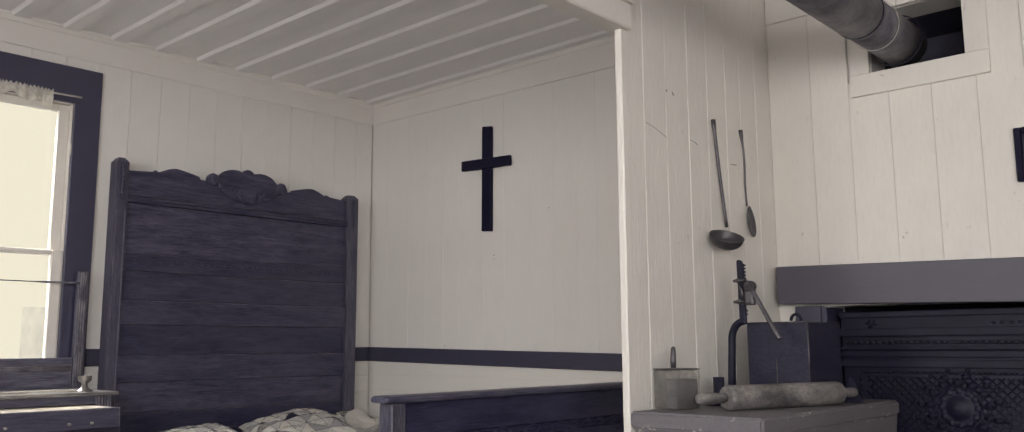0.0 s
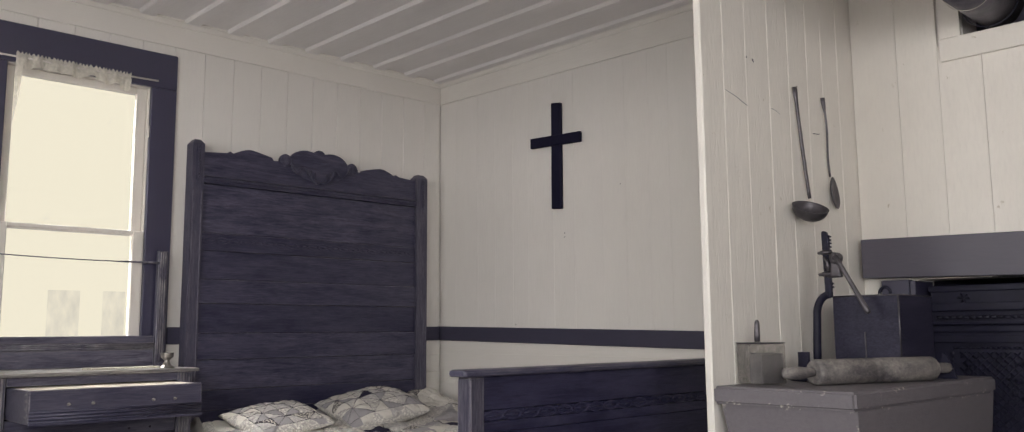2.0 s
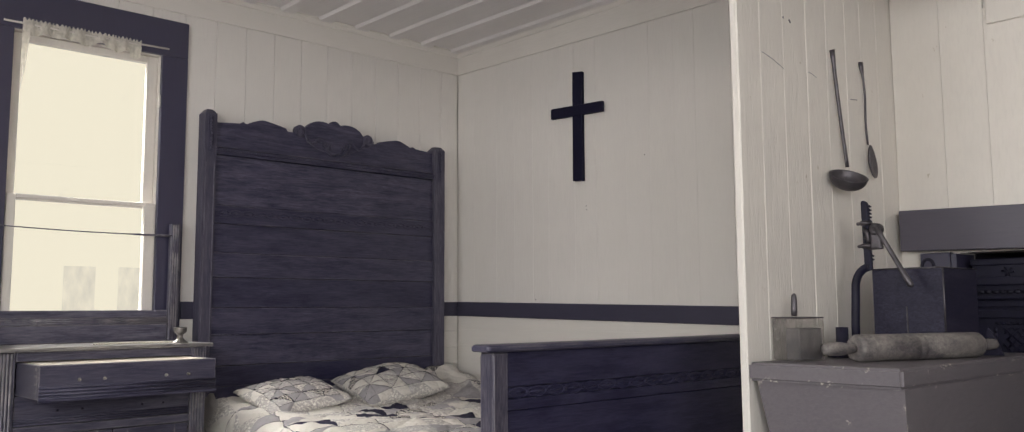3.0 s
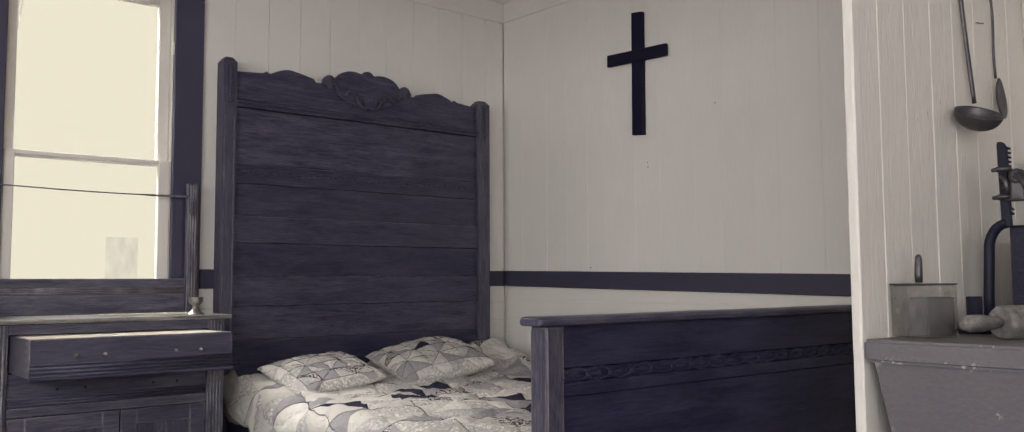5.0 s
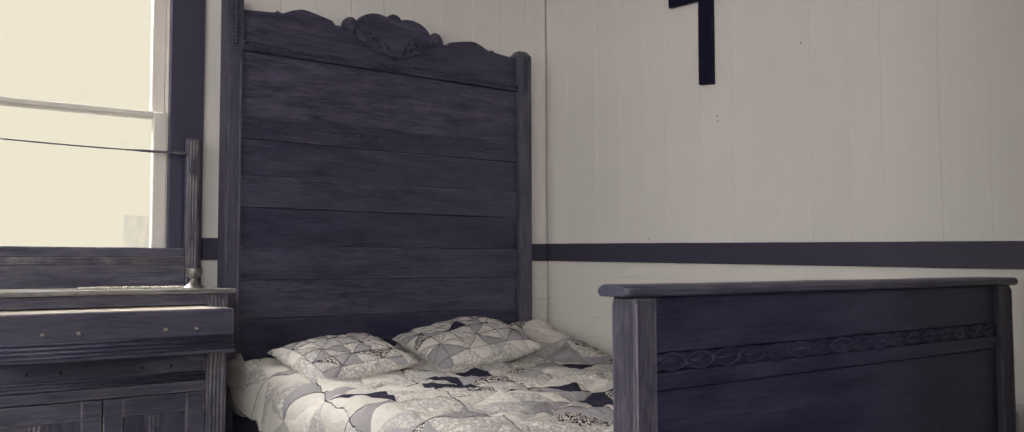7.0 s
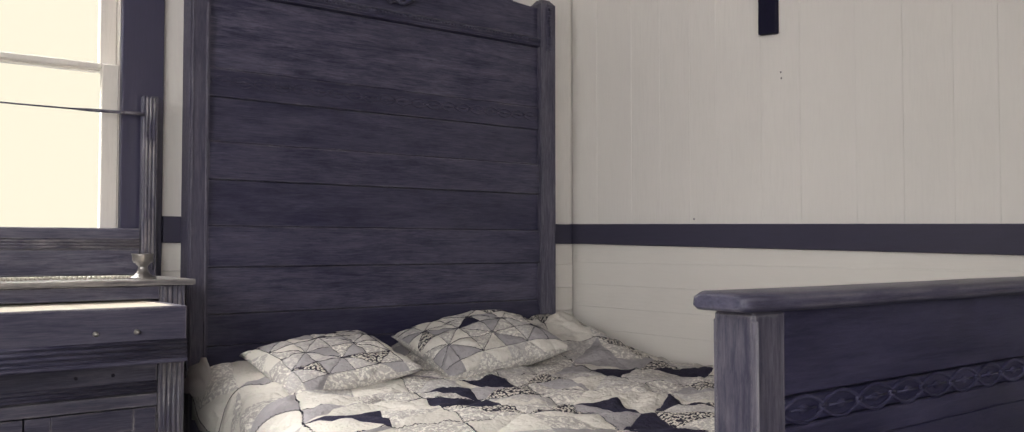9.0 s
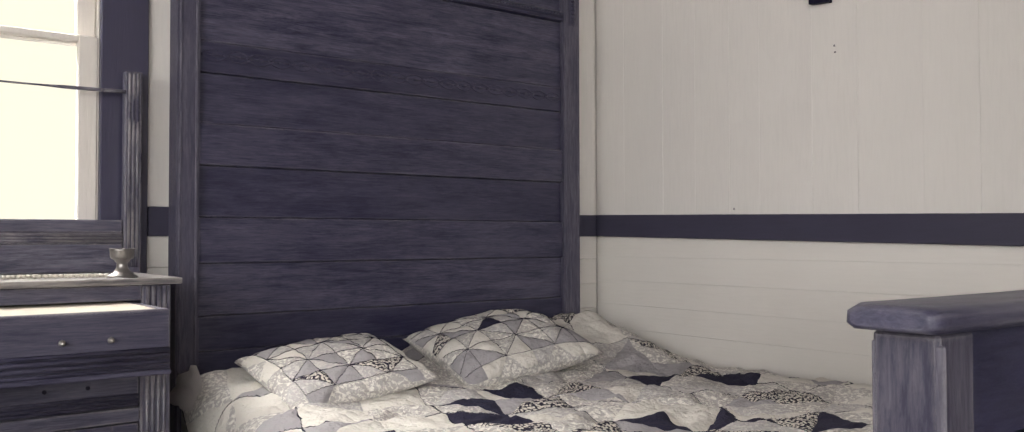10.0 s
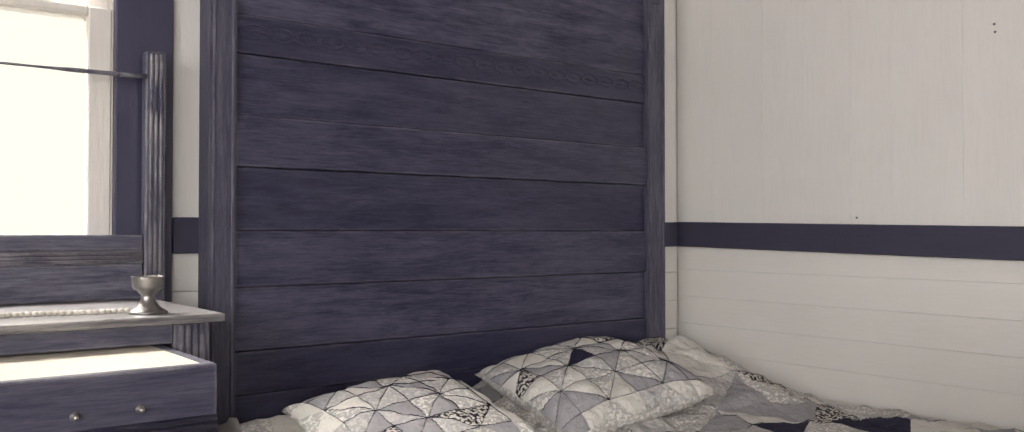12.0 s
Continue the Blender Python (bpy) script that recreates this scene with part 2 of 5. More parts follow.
def patch_cloth(name, base, motif=None, kind="plain"):
    """Cotton patch: weave, soft crumple and, by kind, a pale sprig or a spotted print."""
    m, nt, n, l, b = material(name)
    uv = mapped(nt, (1, 1, 1))
    oi = n.new("ShaderNodeObjectInfo")
    fade = node(nt, "ShaderNodeTexNoise", Scale=9.0, Detail=3.0)
    l.new(uv, fade.inputs["Vector"])
    c = mixed(nt, math_node(nt, 'MULTIPLY', ramp_out(nt, fade.outputs[0], 0.35, 0.7), 0.35), base, tuple(v * 0.82 for v in base))
    c = mixed(nt, math_node(nt, 'MULTIPLY', oi.outputs["Random"], 0.5), c, tuple(v * 0.74 for v in base))
    if kind == "sprig":
        f = node(nt, "ShaderNodeTexNoise", Scale=105.0, Detail=3.0, Roughness=0.62, Distortion=0.6)
        l.new(uv, f.inputs["Vector"])
        c = mixed(nt, math_node(nt, 'MULTIPLY', ramp_out(nt, f.outputs[0], 0.50, 0.56), 0.8), c, motif)
    if kind == "spots":
        f = node(nt, "ShaderNodeTexVoronoi", Scale=150.0)
        l.new(uv, f.inputs["Vector"])
        c = mixed(nt, ramp_out(nt, f.outputs["Distance"], 0.56, 0.48), c, motif)
    weave = node(nt, "ShaderNodeTexNoise", Scale=420.0, Detail=2.0)
    l.new(uv, weave.inputs["Vector"])
    c = mixed(nt, math_node(nt, 'MULTIPLY', ramp_out(nt, weave.outputs[0], 0.4, 0.7), 0.15), c, tuple(v * 0.55 for v in base))
    l.new(c, b.inputs["Base Color"])
    b.inputs["Roughness"].default_value = 0.85
    b.inputs["Specular IOR Level"].default_value = 0.15
    pk = node(nt, "ShaderNodeTexNoise", Scale=38.0, Detail=4.0, Roughness=0.6)
    l.new(uv, pk.inputs["Vector"])
    bumped(nt, b, pk.outputs[0], 0.85, 0.014)
    return m


PATCHES = {
    "cream": patch_cloth("cream_cotton", (0.74, 0.705, 0.65)),
    "sprig": patch_cloth("sprigged_cotton", (0.52, 0.495, 0.475), (0.86, 0.825, 0.76), "sprig"),
    "grey": patch_cloth("grey_cotton", (0.40, 0.38, 0.395)),
    "slate": patch_cloth("slate_sprigged_cotton", (0.50, 0.48, 0.475), (0.66, 0.63, 0.595), "sprig"),
    "dark": patch_cloth("navy_cotton", (0.030, 0.028, 0.056)),
    "spots": patch_cloth("spotted_cotton", (0.030, 0.027, 0.045), (0.66, 0.62, 0.55), "spots"),
}
BACKING = patch_cloth("quilt_backing_cotton", (0.55, 0.52, 0.49))
THREAD = patch_cloth("dark_stitching_thread", (0.030, 0.028, 0.050))
m_, nt_, n_, l_, b_ = material("white_sheet_cloth")
b_.inputs["Roughness"].default_value = 0.9
nz_ = node(nt_, "ShaderNodeTexNoise", Scale=14.0, Detail=4.0)
l_.new(mapped(nt_, (1, 1, 1)), nz_.inputs["Vector"])
l_.new(mixed(nt_, nz_.outputs[0], (0.46, 0.435, 0.43), (0.62, 0.585, 0.56)), b_.inputs["Base Color"])
bumped(nt_, b_, nz_.outputs[0], 0.3, 0.006)
SHEET = m_

m_, nt_, n_, l_, b_ = material("window_glass")
tr_, gl_, mx_ = n_.new("ShaderNodeBsdfTransparent"), n_.new("ShaderNodeBsdfGlossy"), n_.new("ShaderNodeMixShader")
fr_ = node(nt_, "ShaderNodeFresnel", IOR=1.2)
gl_.inputs["Roughness"].default_value = 0.02
l_.new(fr_.outputs[0], mx_.inputs[0]), l_.new(tr_.outputs[0], mx_.inputs[1]), l_.new(gl_.outputs[0], mx_.inputs[2])
l_.new(mx_.outputs[0], n_["Material Output"].inputs[0])
GLASS = m_

m_, nt_, n_, l_, b_ = material("sheer_curtain_cloth")
tl_ = n_.new("ShaderNodeBsdfTranslucent")
tr_, mx_ = n_.new("ShaderNodeBsdfTransparent"), n_.new("ShaderNodeMixShader")
ad_ = n_.new("ShaderNodeMixShader")
tl_.inputs[0].default_value = (0.90, 0.86, 0.77, 1)
b_.inputs["Base Color"].default_value = (0.88, 0.84, 0.76, 1)
b_.inputs["Roughness"].default_value = 0.9
ad_.inputs[0].default_value = 0.5
l_.new(b_.outputs[0], ad_.inputs[1]), l_.new(tl_.outputs[0], ad_.inputs[2])
wv_ = node(nt_, "ShaderNodeTexNoise", Scale=60.0, Detail=3.0)
l_.new(mapped(nt_, (1, 1, 1)), wv_.inputs["Vector"])
l_.new(ramp_out(nt_, wv_.outputs[0], -1.0, 0.9), mx_.inputs[0])
l_.new(tr_.outputs[0], mx_.inputs[1]), l_.new(ad_.outputs[0], mx_.inputs[2])
l_.new(mx_.outputs[0], n_["Material Output"].inputs[0])
SHEER = m_

m_, nt_, n_, l_, b_ = material("dried_jar_contents")
nz_ = node(nt_, "ShaderNodeTexNoise", Scale=24.0, Detail=6.0, Roughness=0.7)
l_.new(mapped(nt_, (1, 1, 0.6)), nz_.inputs["Vector"])
l_.new(mixed(nt_, ramp_out(nt_, nz_.outputs[0], 0.38, 0.62), (0.10, 0.092, 0.100), (0.018, 0.016, 0.032)), b_.inputs["Base Color"])
b_.inputs["Roughness"].default_value = 0.7
JAR = m_

m_, nt_, n_, l_, b_ = material("dusty_clear_glass")
tr_, mx_ = n_.new("ShaderNodeBsdfTransparent"), n_.new("ShaderNodeMixShader")
tr_.inputs[0].default_value = (0.86, 0.85, 0.84, 1)
nz_ = node(nt_, "ShaderNodeTexNoise", Scale=20.0, Detail=6.0, Roughness=0.7)
l_.new(mapped(nt_, (1, 1, 0.6)), nz_.inputs["Vector"])
l_.new(mixed(nt_, nz_.outputs[0], (0.42, 0.395, 0.37), (0.24, 0.225, 0.225)), b_.inputs["Base Color"])
b_.inputs["Roughness"].default_value = 0.12
l_.new(ramp_out(nt_, nz_.outputs[0], 0.34, 0.95), mx_.inputs[0])
l_.new(tr_.outputs[0], mx_.inputs[1]), l_.new(b_.outputs[0], mx_.inputs[2])
l_.new(mx_.outputs[0], n_["Material Output"].inputs[0])
JAR_CLEAR = m_


def glow(name, build):
    m, nt, n, l, b = material(name)
    em = n.new("ShaderNodeEmission")
    build(nt, em)
    l.new(em.outputs[0], n["Material Output"].inputs[0])
    return m


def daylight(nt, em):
    """Over-bright hazy yard as a glowing sheet: pale sky with the faintest leaf shapes."""
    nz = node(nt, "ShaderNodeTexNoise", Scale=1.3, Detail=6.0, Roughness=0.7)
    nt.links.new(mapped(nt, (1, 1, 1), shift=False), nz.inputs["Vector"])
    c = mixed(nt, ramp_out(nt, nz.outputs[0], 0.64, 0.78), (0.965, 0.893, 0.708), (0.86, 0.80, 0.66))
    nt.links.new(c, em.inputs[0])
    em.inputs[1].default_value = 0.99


BACKDROP = glow("glowing_yard_backdrop", daylight)


# far windows glow too; the glare over them is put into the colour
def faint(nt, em):
    nz = node(nt, "ShaderNodeTexNoise", Scale=7.0, Detail=5.0)
    nt.links.new(mapped(nt, (1, 1, 0.5), shift=False), nz.inputs["Vector"])
    nt.links.new(mixed(nt, ramp_out(nt, nz.outputs[0], 0.35, 0.7), (0.90, 0.83, 0.67), (0.72, 0.67, 0.56)), em.inputs[0])


BACKDROP_WIN = glow("glowing_far_window", faint)


# ---- building helpers ----
def box(bm, x0, x1, y0, y1, z0, z1, bevel=0.0, seg=1):
    b2 = bmesh.new()
    vs = [b2.verts.new(p) for p in ((x0, y0, z0), (x1, y0, z0), (x1, y1, z0), (x0, y1, z0), (x0, y0, z1), (x1, y0, z1), (x1, y1, z1), (x0, y1, z1))]
    for f in ((3, 2, 1, 0), (4, 5, 6, 7), (0, 1, 5, 4), (1, 2, 6, 5), (2, 3, 7, 6), (3, 0, 4, 7)):
        b2.faces.new([vs[i] for i in f])
    if bevel:
        bmesh.ops.bevel(b2, geom=b2.edges[:], offset=bevel, segments=seg, affect='EDGES', profile=0.6)
    merge(bm, b2)
    return bm


def merge(bm, b2, m=None):
    if m is not None:
        b2.transform(m)
    tmp = bpy.data.meshes.new("tmp")
    b2.to_mesh(tmp)
    b2.free()
    bm.from_mesh(tmp)
    bpy.data.meshes.remove(tmp)


def lathe(bm, profile, at, axis=(0, 0, 1), seg=24, smooth=True):
    """profile: (radius, height) pairs, turned round the axis at the place."""
    b2 = bmesh.new()
    rings = []
    for r, h in profile:
        rings.append([b2.verts.new((r * math.cos(2 * math.pi * i / seg), r * math.sin(2 * math.pi * i / seg), h)) for i in range(seg)])
    for a, b in zip(rings, rings[1:]):
        for i in range(seg):
            f = b2.faces.new((a[i], a[(i + 1) % seg], b[(i + 1) % seg], b[i]))
            f.smooth = smooth
    b2.faces.new(list(reversed(rings[0])))
    b2.faces.new(rings[-1])
    q = Vector((0, 0, 1)).rotation_difference(Vector(axis)).to_matrix().to_4x4()
    merge(bm, b2, Matrix.Translation(at) @ q)
    return bm


def tube(bm, pts, radius, seg=10, flat=1.0):
    """A round bar along points; radius may be a list; flat squeezes it across its second axis."""
    pts = [Vector(p) for p in pts]
    radii = radius if isinstance(radius, (list, tuple)) else [radius] * len(pts)
    b2 = bmesh.new()
    rings, side = [], None
    for i, p in enumerate(pts):
        d = (pts[min(i + 1, len(pts) - 1)] - pts[max(i - 1, 0)]).normalized()
        if side is None:
            side = d.orthogonal().normalized()
        side = (side - d * side.dot(d)).normalized()
        up = d.cross(side)
        rings.append([b2.verts.new(p + radii[i] * (math.cos(a) * side + flat * math.sin(a) * up)) for a in (2 * math.pi * k / seg for k in range(seg))])
    for a, b in zip(rings, rings[1:]):
        for k in range(seg):
            f = b2.faces.new((a[k], a[(k + 1) % seg], b[(k + 1) % seg], b[k]))
            f.smooth = True
    b2.faces.new(list(reversed(rings[0])))
    b2.faces.new(rings[-1])
    merge(bm, b2)
    return bm


def ball(bm, at, r, squash=(1, 1, 1), seg=12):
    b2 = bmesh.new()
    bmesh.ops.create_uvsphere(b2, u_segments=seg, v_segments=max(6, seg // 2 + 2), radius=r)
    for f in b2.faces:
        f.smooth = True
    merge(bm, b2, Matrix.Translation(at) @ Matrix.Diagonal((*squash, 1)))
    return bm


def extrude_outline(bm, outline, to3d, depth_vec, bevel=0.0):
    """A closed outline of 2D points, placed by to3d and thickened along depth_vec."""
    b2 = bmesh.new()
    face = b2.faces.new([b2.verts.new(to3d(u, v)) for u, v in outline])
    r = bmesh.ops.extrude_face_region(b2, geom=[face])
    bmesh.ops.translate(b2, verts=[g for g in r["geom"] if isinstance(g, bmesh.types.BMVert)], vec=depth_vec)
    bmesh.ops.recalc_face_normals(b2, faces=b2.faces[:])
    if bevel:
        bmesh.ops.bevel(b2, geom=b2.edges[:], offset=bevel, segments=1, affect='EDGES')
    merge(bm, b2)
    return bm


def base_of(ob):
    while ob.parent:
        ob = ob.parent
    return ob.location


def thing(name, at, label, category, group="", kind=""):
    e = new(name)
    e.empty_display_size = 0.1
    e.location = at
    return tagged(e, label, category, group, kind)


def part(name, bm, mat, parent, label=""):
    """Links a bmesh, in world places, as one mesh object under a thing or a part."""
    bmesh.ops.recalc_face_normals(bm, faces=bm.faces[:])
    me = bpy.data.meshes.new(name)
    bm.transform(Matrix.Translation(-base_of(parent)))
    bm.to_mesh(me)
    bm.free()
    me.materials.append(mat)
    ob = new(name, me)
    ob.parent = parent
    return tagged(ob, label) if label else ob


def solid(name, bm, mat, label, category, kind="", at=(0, 0, 0)):
    """One mesh as a top-level thing or piece of the setting; its origin stands at at."""
    bmesh.ops.recalc_face_normals(bm, faces=bm.faces[:])
    me = bpy.data.meshes.new(name)
    bm.transform(Matrix.Translation(-Vector(at)))
    bm.to_mesh(me)
    bm.free()
    me.materials.append(mat)
    ob = new(name, me)
    ob.location = at
    return tagged(ob, label, category, "", kind)


def plank(name, mat, parent, u, v, n, place, w, h, t, ch=0.003):
    """A board w wide along u, h long along v, t thick along n, with chamfered front edges; place is its back lower corner."""
    u, v, n, o = Vector(u), Vector(v), Vector(n), Vector(place) - base_of(parent)
    prof = ((0, 0), (0, t - ch), (ch, t), (w - ch, t), (w, t - ch), (w, 0))
    verts = [u * a + n * b for a, b in prof] + [u * a + n * b + v * h for a, b in prof]
    k = len(prof)
    faces = [tuple(range(k)), tuple(range(2 * k - 1, k - 1, -1))] + [(i, i + k, (i + 1) % k + k, (i + 1) % k) for i in range(k)]
    me = bpy.data.meshes.new(name)
    me.from_pydata([tuple(p) for p in verts], [], faces)
    b2 = bmesh.new()
    b2.from_mesh(me)
    bmesh.ops.recalc_face_normals(b2, faces=b2.faces[:])
    b2.to_mesh(me)
    b2.free()
    me.materials.append(mat)
    ob = new(name, me)
    ob.location = o
    ob.parent = parent
    return ob


XW, YW, ZC = -4.295, 3.445, 2.43      # window wall, far wall, ceiling
KX1, KY0, AY0 = 2.40, -2.20, -0.90    # kitchen's far side and near side, bedroom's near side
PT = 0.014                            # board thickness
PX = -1.60                            # kitchen face of the board partition at its free end
JY = 2.288                            # free end of the partition; towards the far wall it leans away
BX = PX - 0.066                       # bedroom boards end here
WY0, WY1, WZ0, WZ1 = 1.012, 1.633, 0.86, 2.07   # window opening

LEAN = -0.0394


def pface(y):
    """Kitchen face of the partition at y."""
    return PX + LEAN * max(0.0, y - JY)


# ---- the large structure ----
bm = bmesh.new()
box(bm, XW - 0.16, KX1 + 0.2, KY0 - 0.2, YW + 0.2, -0.1, 0.0)
solid("floor", bm, FLOORWOOD, "worn brown wooden floor boards", "floor", "structure")

# ceiling boards with raised strips between, in one piece
bm = bmesh.new()
box(bm, XW - 0.16, PX - 0.02, AY0 - 0.16, YW + 0.16, ZC, ZC + 0.1)
y = 1.993 - 0.2245 * 13
while y < YW - 0.06:
    extrude_outline(bm, [(y, ZC + 0.001), (y + 0.004, ZC - 0.004), (y + 0.014, ZC - 0.013), (y + 0.084, ZC - 0.013), (y + 0.088, ZC - 0.009), (y + 0.088, ZC + 0.001)],
                    lambda a, b: (XW + 0.014, a, b), (PX - 0.03 - XW - 0.014, 0, 0))
    y += 0.2245
solid("ceiling", bm, WHITE_C, "white painted bedroom ceiling with raised strips", "ceiling", "structure")
bm = bmesh.new()
box(bm, PX - 0.02, KX1 + 0.2, KY0 - 0.2, YW + 0.16, ZC + 0.002, ZC + 0.1)
solid("ceiling_kitchen", bm, WHITE_C, "white painted kitchen ceiling", "ceiling", "structure")

# window wall with its opening
bm = bmesh.new()
xa, xb = XW - 0.15, XW
box(bm, xa, xb, AY0, WY0, 0, ZC)
box(bm, xa, xb, WY1, YW + 0.15, 0, ZC)
box(bm, xa, xb, WY0, WY1, 0, WZ0)
box(bm, xa, xb, WY0, WY1, WZ1, ZC)
wall_west = solid("wall_west", bm, WHITE, "white painted board wall round the window", "wall", "structure")

# far wall with a stove recess and a square flue hole
bm = bmesh.new()
HX0, HX1, HZ0, HZ1 = -1.217, -0.872, 1.972, 2.215
RX0, RX1, RZ1 = -1.44, 0.70, 1.075
ya, yb = YW, YW + 0.15
box(bm, XW, RX0, ya, yb, 0, ZC)
box(bm, RX1, KX1 + 0.15, ya, yb, 0, ZC)
box(bm, RX0, RX1, ya, yb, RZ1, HZ0)
box(bm, RX0, HX0, ya, yb, HZ0, HZ1)
box(bm, HX1, RX1, ya, yb, HZ0, HZ1)
box(bm, RX0, RX1, ya, yb, HZ1, ZC)
wall_north = solid("wall_north", bm, WHITE, "white painted board wall", "wall", "structure")

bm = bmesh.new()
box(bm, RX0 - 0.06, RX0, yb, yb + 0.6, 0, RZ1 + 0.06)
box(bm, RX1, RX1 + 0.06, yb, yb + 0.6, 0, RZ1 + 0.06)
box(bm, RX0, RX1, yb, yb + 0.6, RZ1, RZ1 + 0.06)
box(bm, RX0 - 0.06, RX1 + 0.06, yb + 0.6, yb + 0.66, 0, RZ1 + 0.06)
solid("stove_recess", bm, DARKHOLE, "black recess behind the stove, shade put into its colour", "recess", "structure")
bm = bmesh.new()
box(bm, HX0 - 0.03, HX0, yb, yb + 0.30, HZ0 - 0.03, HZ1 + 0.03)
box(bm, HX1, HX1 + 0.03, yb, yb + 0.30, HZ0 - 0.03, HZ1 + 0.03)
box(bm, HX0, HX1, yb, yb + 0.30, HZ0 - 0.03, HZ0)
box(bm, HX0, HX1, yb, yb + 0.30, HZ1, HZ1 + 0.03)
box(bm, HX0 - 0.03, HX1 + 0.03, yb + 0.30, yb + 0.33, HZ0 - 0.03, HZ1 + 0.03)
solid("flue_hole_lining", bm, LINING, "dark sheet metal lining of the square flue hole", "flue", "structure")

# plain walls that close the place
bm = bmesh.new()
box(bm, XW - 0.15, -2.70, AY0 - 0.15, AY0, 0, ZC)
box(bm, -1.70, PX - 0.025, AY0 - 0.15, AY0, 0, ZC)
box(bm, -2.70, -1.70, AY0 - 0.15, AY0, 0, 0.80)
box(bm, -2.70, -1.70, AY0 - 0.15, AY0, 2.00, ZC)
solid("wall_south_bedroom", bm, WHITE, "plain white painted wall with a window opening", "wall", "structure")
bm = bmesh.new()
box(bm, PX - 0.15, 0.15, KY0 - 0.15, KY0, 0, ZC)
box(bm, 2.15, KX1 + 0.15, KY0 - 0.15, KY0, 0, ZC)
box(bm, 0.15, 2.15, KY0 - 0.15, KY0, 0, 0.80)
box(bm, 0.15, 2.15, KY0 - 0.15, KY0, 2.10, ZC)
solid("wall_south", bm, WHITE_K, "plain white painted wall with a window opening", "wall", "structure")
bm = bmesh.new()
box(bm, KX1, KX1 + 0.15, KY0, -1.60, 0, ZC)
box(bm, KX1, KX1 + 0.15, -0.40, YW, 0, ZC)
box(bm, KX1, KX1 + 0.15, -1.60, -0.40, 0, 0.80)
box(bm, KX1, KX1 + 0.15, -1.60, -0.40, 2.10, ZC)
solid("wall_east", bm, WHITE_K, "plain white painted wall with a window opening", "wall", "structure")

# single-board partition between kitchen and bedroom
bm = bmesh.new()
box(bm, PX - 0.022, PX, KY0, -0.60, 0, ZC)
box(bm, PX - 0.022, PX, -0.60, JY - 0.004, 2.03, ZC)
partition = solid("partition_wall", bm, WHITE_K, "white painted single-board partition with an open doorway", "wall", "structure")
bm = bmesh.new()
box(bm, PX - 0.050, PX + 0.026, -0.62, JY + 0.034, 1.944, 2.030, 0.005)
box(bm, PX + 0.0, PX + 0.034, -0.62, JY + 0.040, 2.030, 2.048, 0.003)
solid("door_header_trim", bm, WHITE_K, "white painted header board over the open doorway", "trim", "structure")
# worn edge board of the partition, its edge slightly wavy
bm = bmesh.new()
prev = None
N = 40
for i in range(N + 1):
    z = 1.948 * i / N
    wv = 0.0022 * noise.noise((0, 1.3, z * 4.0)) + 0.0016 * noise.noise((5, 0, z * 17.0))
    ring = [bm.verts.new(p) for p in ((PX - 0.023, JY + wv + 0.003, z), (PX - 0.020, JY + wv, z), (PX - 0.003, JY + wv, z), (PX + 0.002, JY + wv + 0.004, z), (PX + 0.002, JY + 0.03, z), (PX - 0.023, JY + 0.03, z))]
    if prev:
        for k in range(6):
            bm.faces.new((prev[k], prev[(k + 1) % 6], ring[(k + 1) % 6], ring[k]))
    else:
        bm.faces.new(ring)
    prev = ring
bm.faces.new(prev)
solid("door_jamb_edge", bm, WHITE_K, "worn white painted edge of the partition boards", "trim", "structure")

# frieze boards and small cornices
bm = bmesh.new()
box(bm, XW + PT + 0.001, XW + PT + 0.010, AY0, YW - 0.012, 2.292, ZC - 0.003, 0.002)
extrude_outline(bm, [(0, 0), (0.026, 0), (0.026, -0.008), (0.018, -0.012), (0.010, -0.022), (0.006, -0.030), (0, -0.032)], lambda a, b: (XW + PT + 0.010 + a, AY0, ZC - 0.020 + b + 0.02), (0, YW - 0.03 - AY0, 0))
solid("trim_frieze_west", bm, WHITE_H, "white painted frieze board under the ceiling", "trim", "structure")
bm = bmesh.new()
extrude_outline(bm, [(XW + 0.012, 2.292), (BX, 2.2585), (BX, ZC - 0.003), (XW + 0.012, ZC - 0.003)], lambda a, b: (a, YW - PT - 0.010, b), (0, 0.009, 0))
extrude_outline(bm, [(0, 0), (-0.026, 0), (-0.026, -0.010), (-0.018, -0.014), (-0.010, -0.024), (-0.006, -0.034), (0, -0.036)], lambda a, b: (XW + 0.03, YW - PT - 0.010 + a, ZC + b), (BX - XW - 0.03, 0, 0))
solid("trim_frieze_north", bm, WHITE_H, "white painted frieze board under the ceiling", "trim", "structure")
bm = bmesh.new()
box(bm, pface(YW) + 0.006, KX1, YW - PT - 0.012, YW - PT - 0.001, 2.272, ZC, 0.002)
extrude_outline(bm, [(0, 0), (-0.024, 0), (-0.020, -0.022), (-0.010, -0.034), (0, -0.040)], lambda a, b: (pface(YW) + 0.03, YW - PT - 0.012 + a, ZC + b), (KX1 - pface(YW) - 0.04, 0, 0))
extrude_outline(bm, [(0.001, -0.036), (0.018, -0.030), (0.024, -0.008), (0.024, 0.0), (0.001, 0.0)], lambda a, b: (pface(JY + 0.05) + a, JY + 0.05, ZC + b), (LEAN * (YW - JY - 0.08), YW - JY - 0.08, 0))
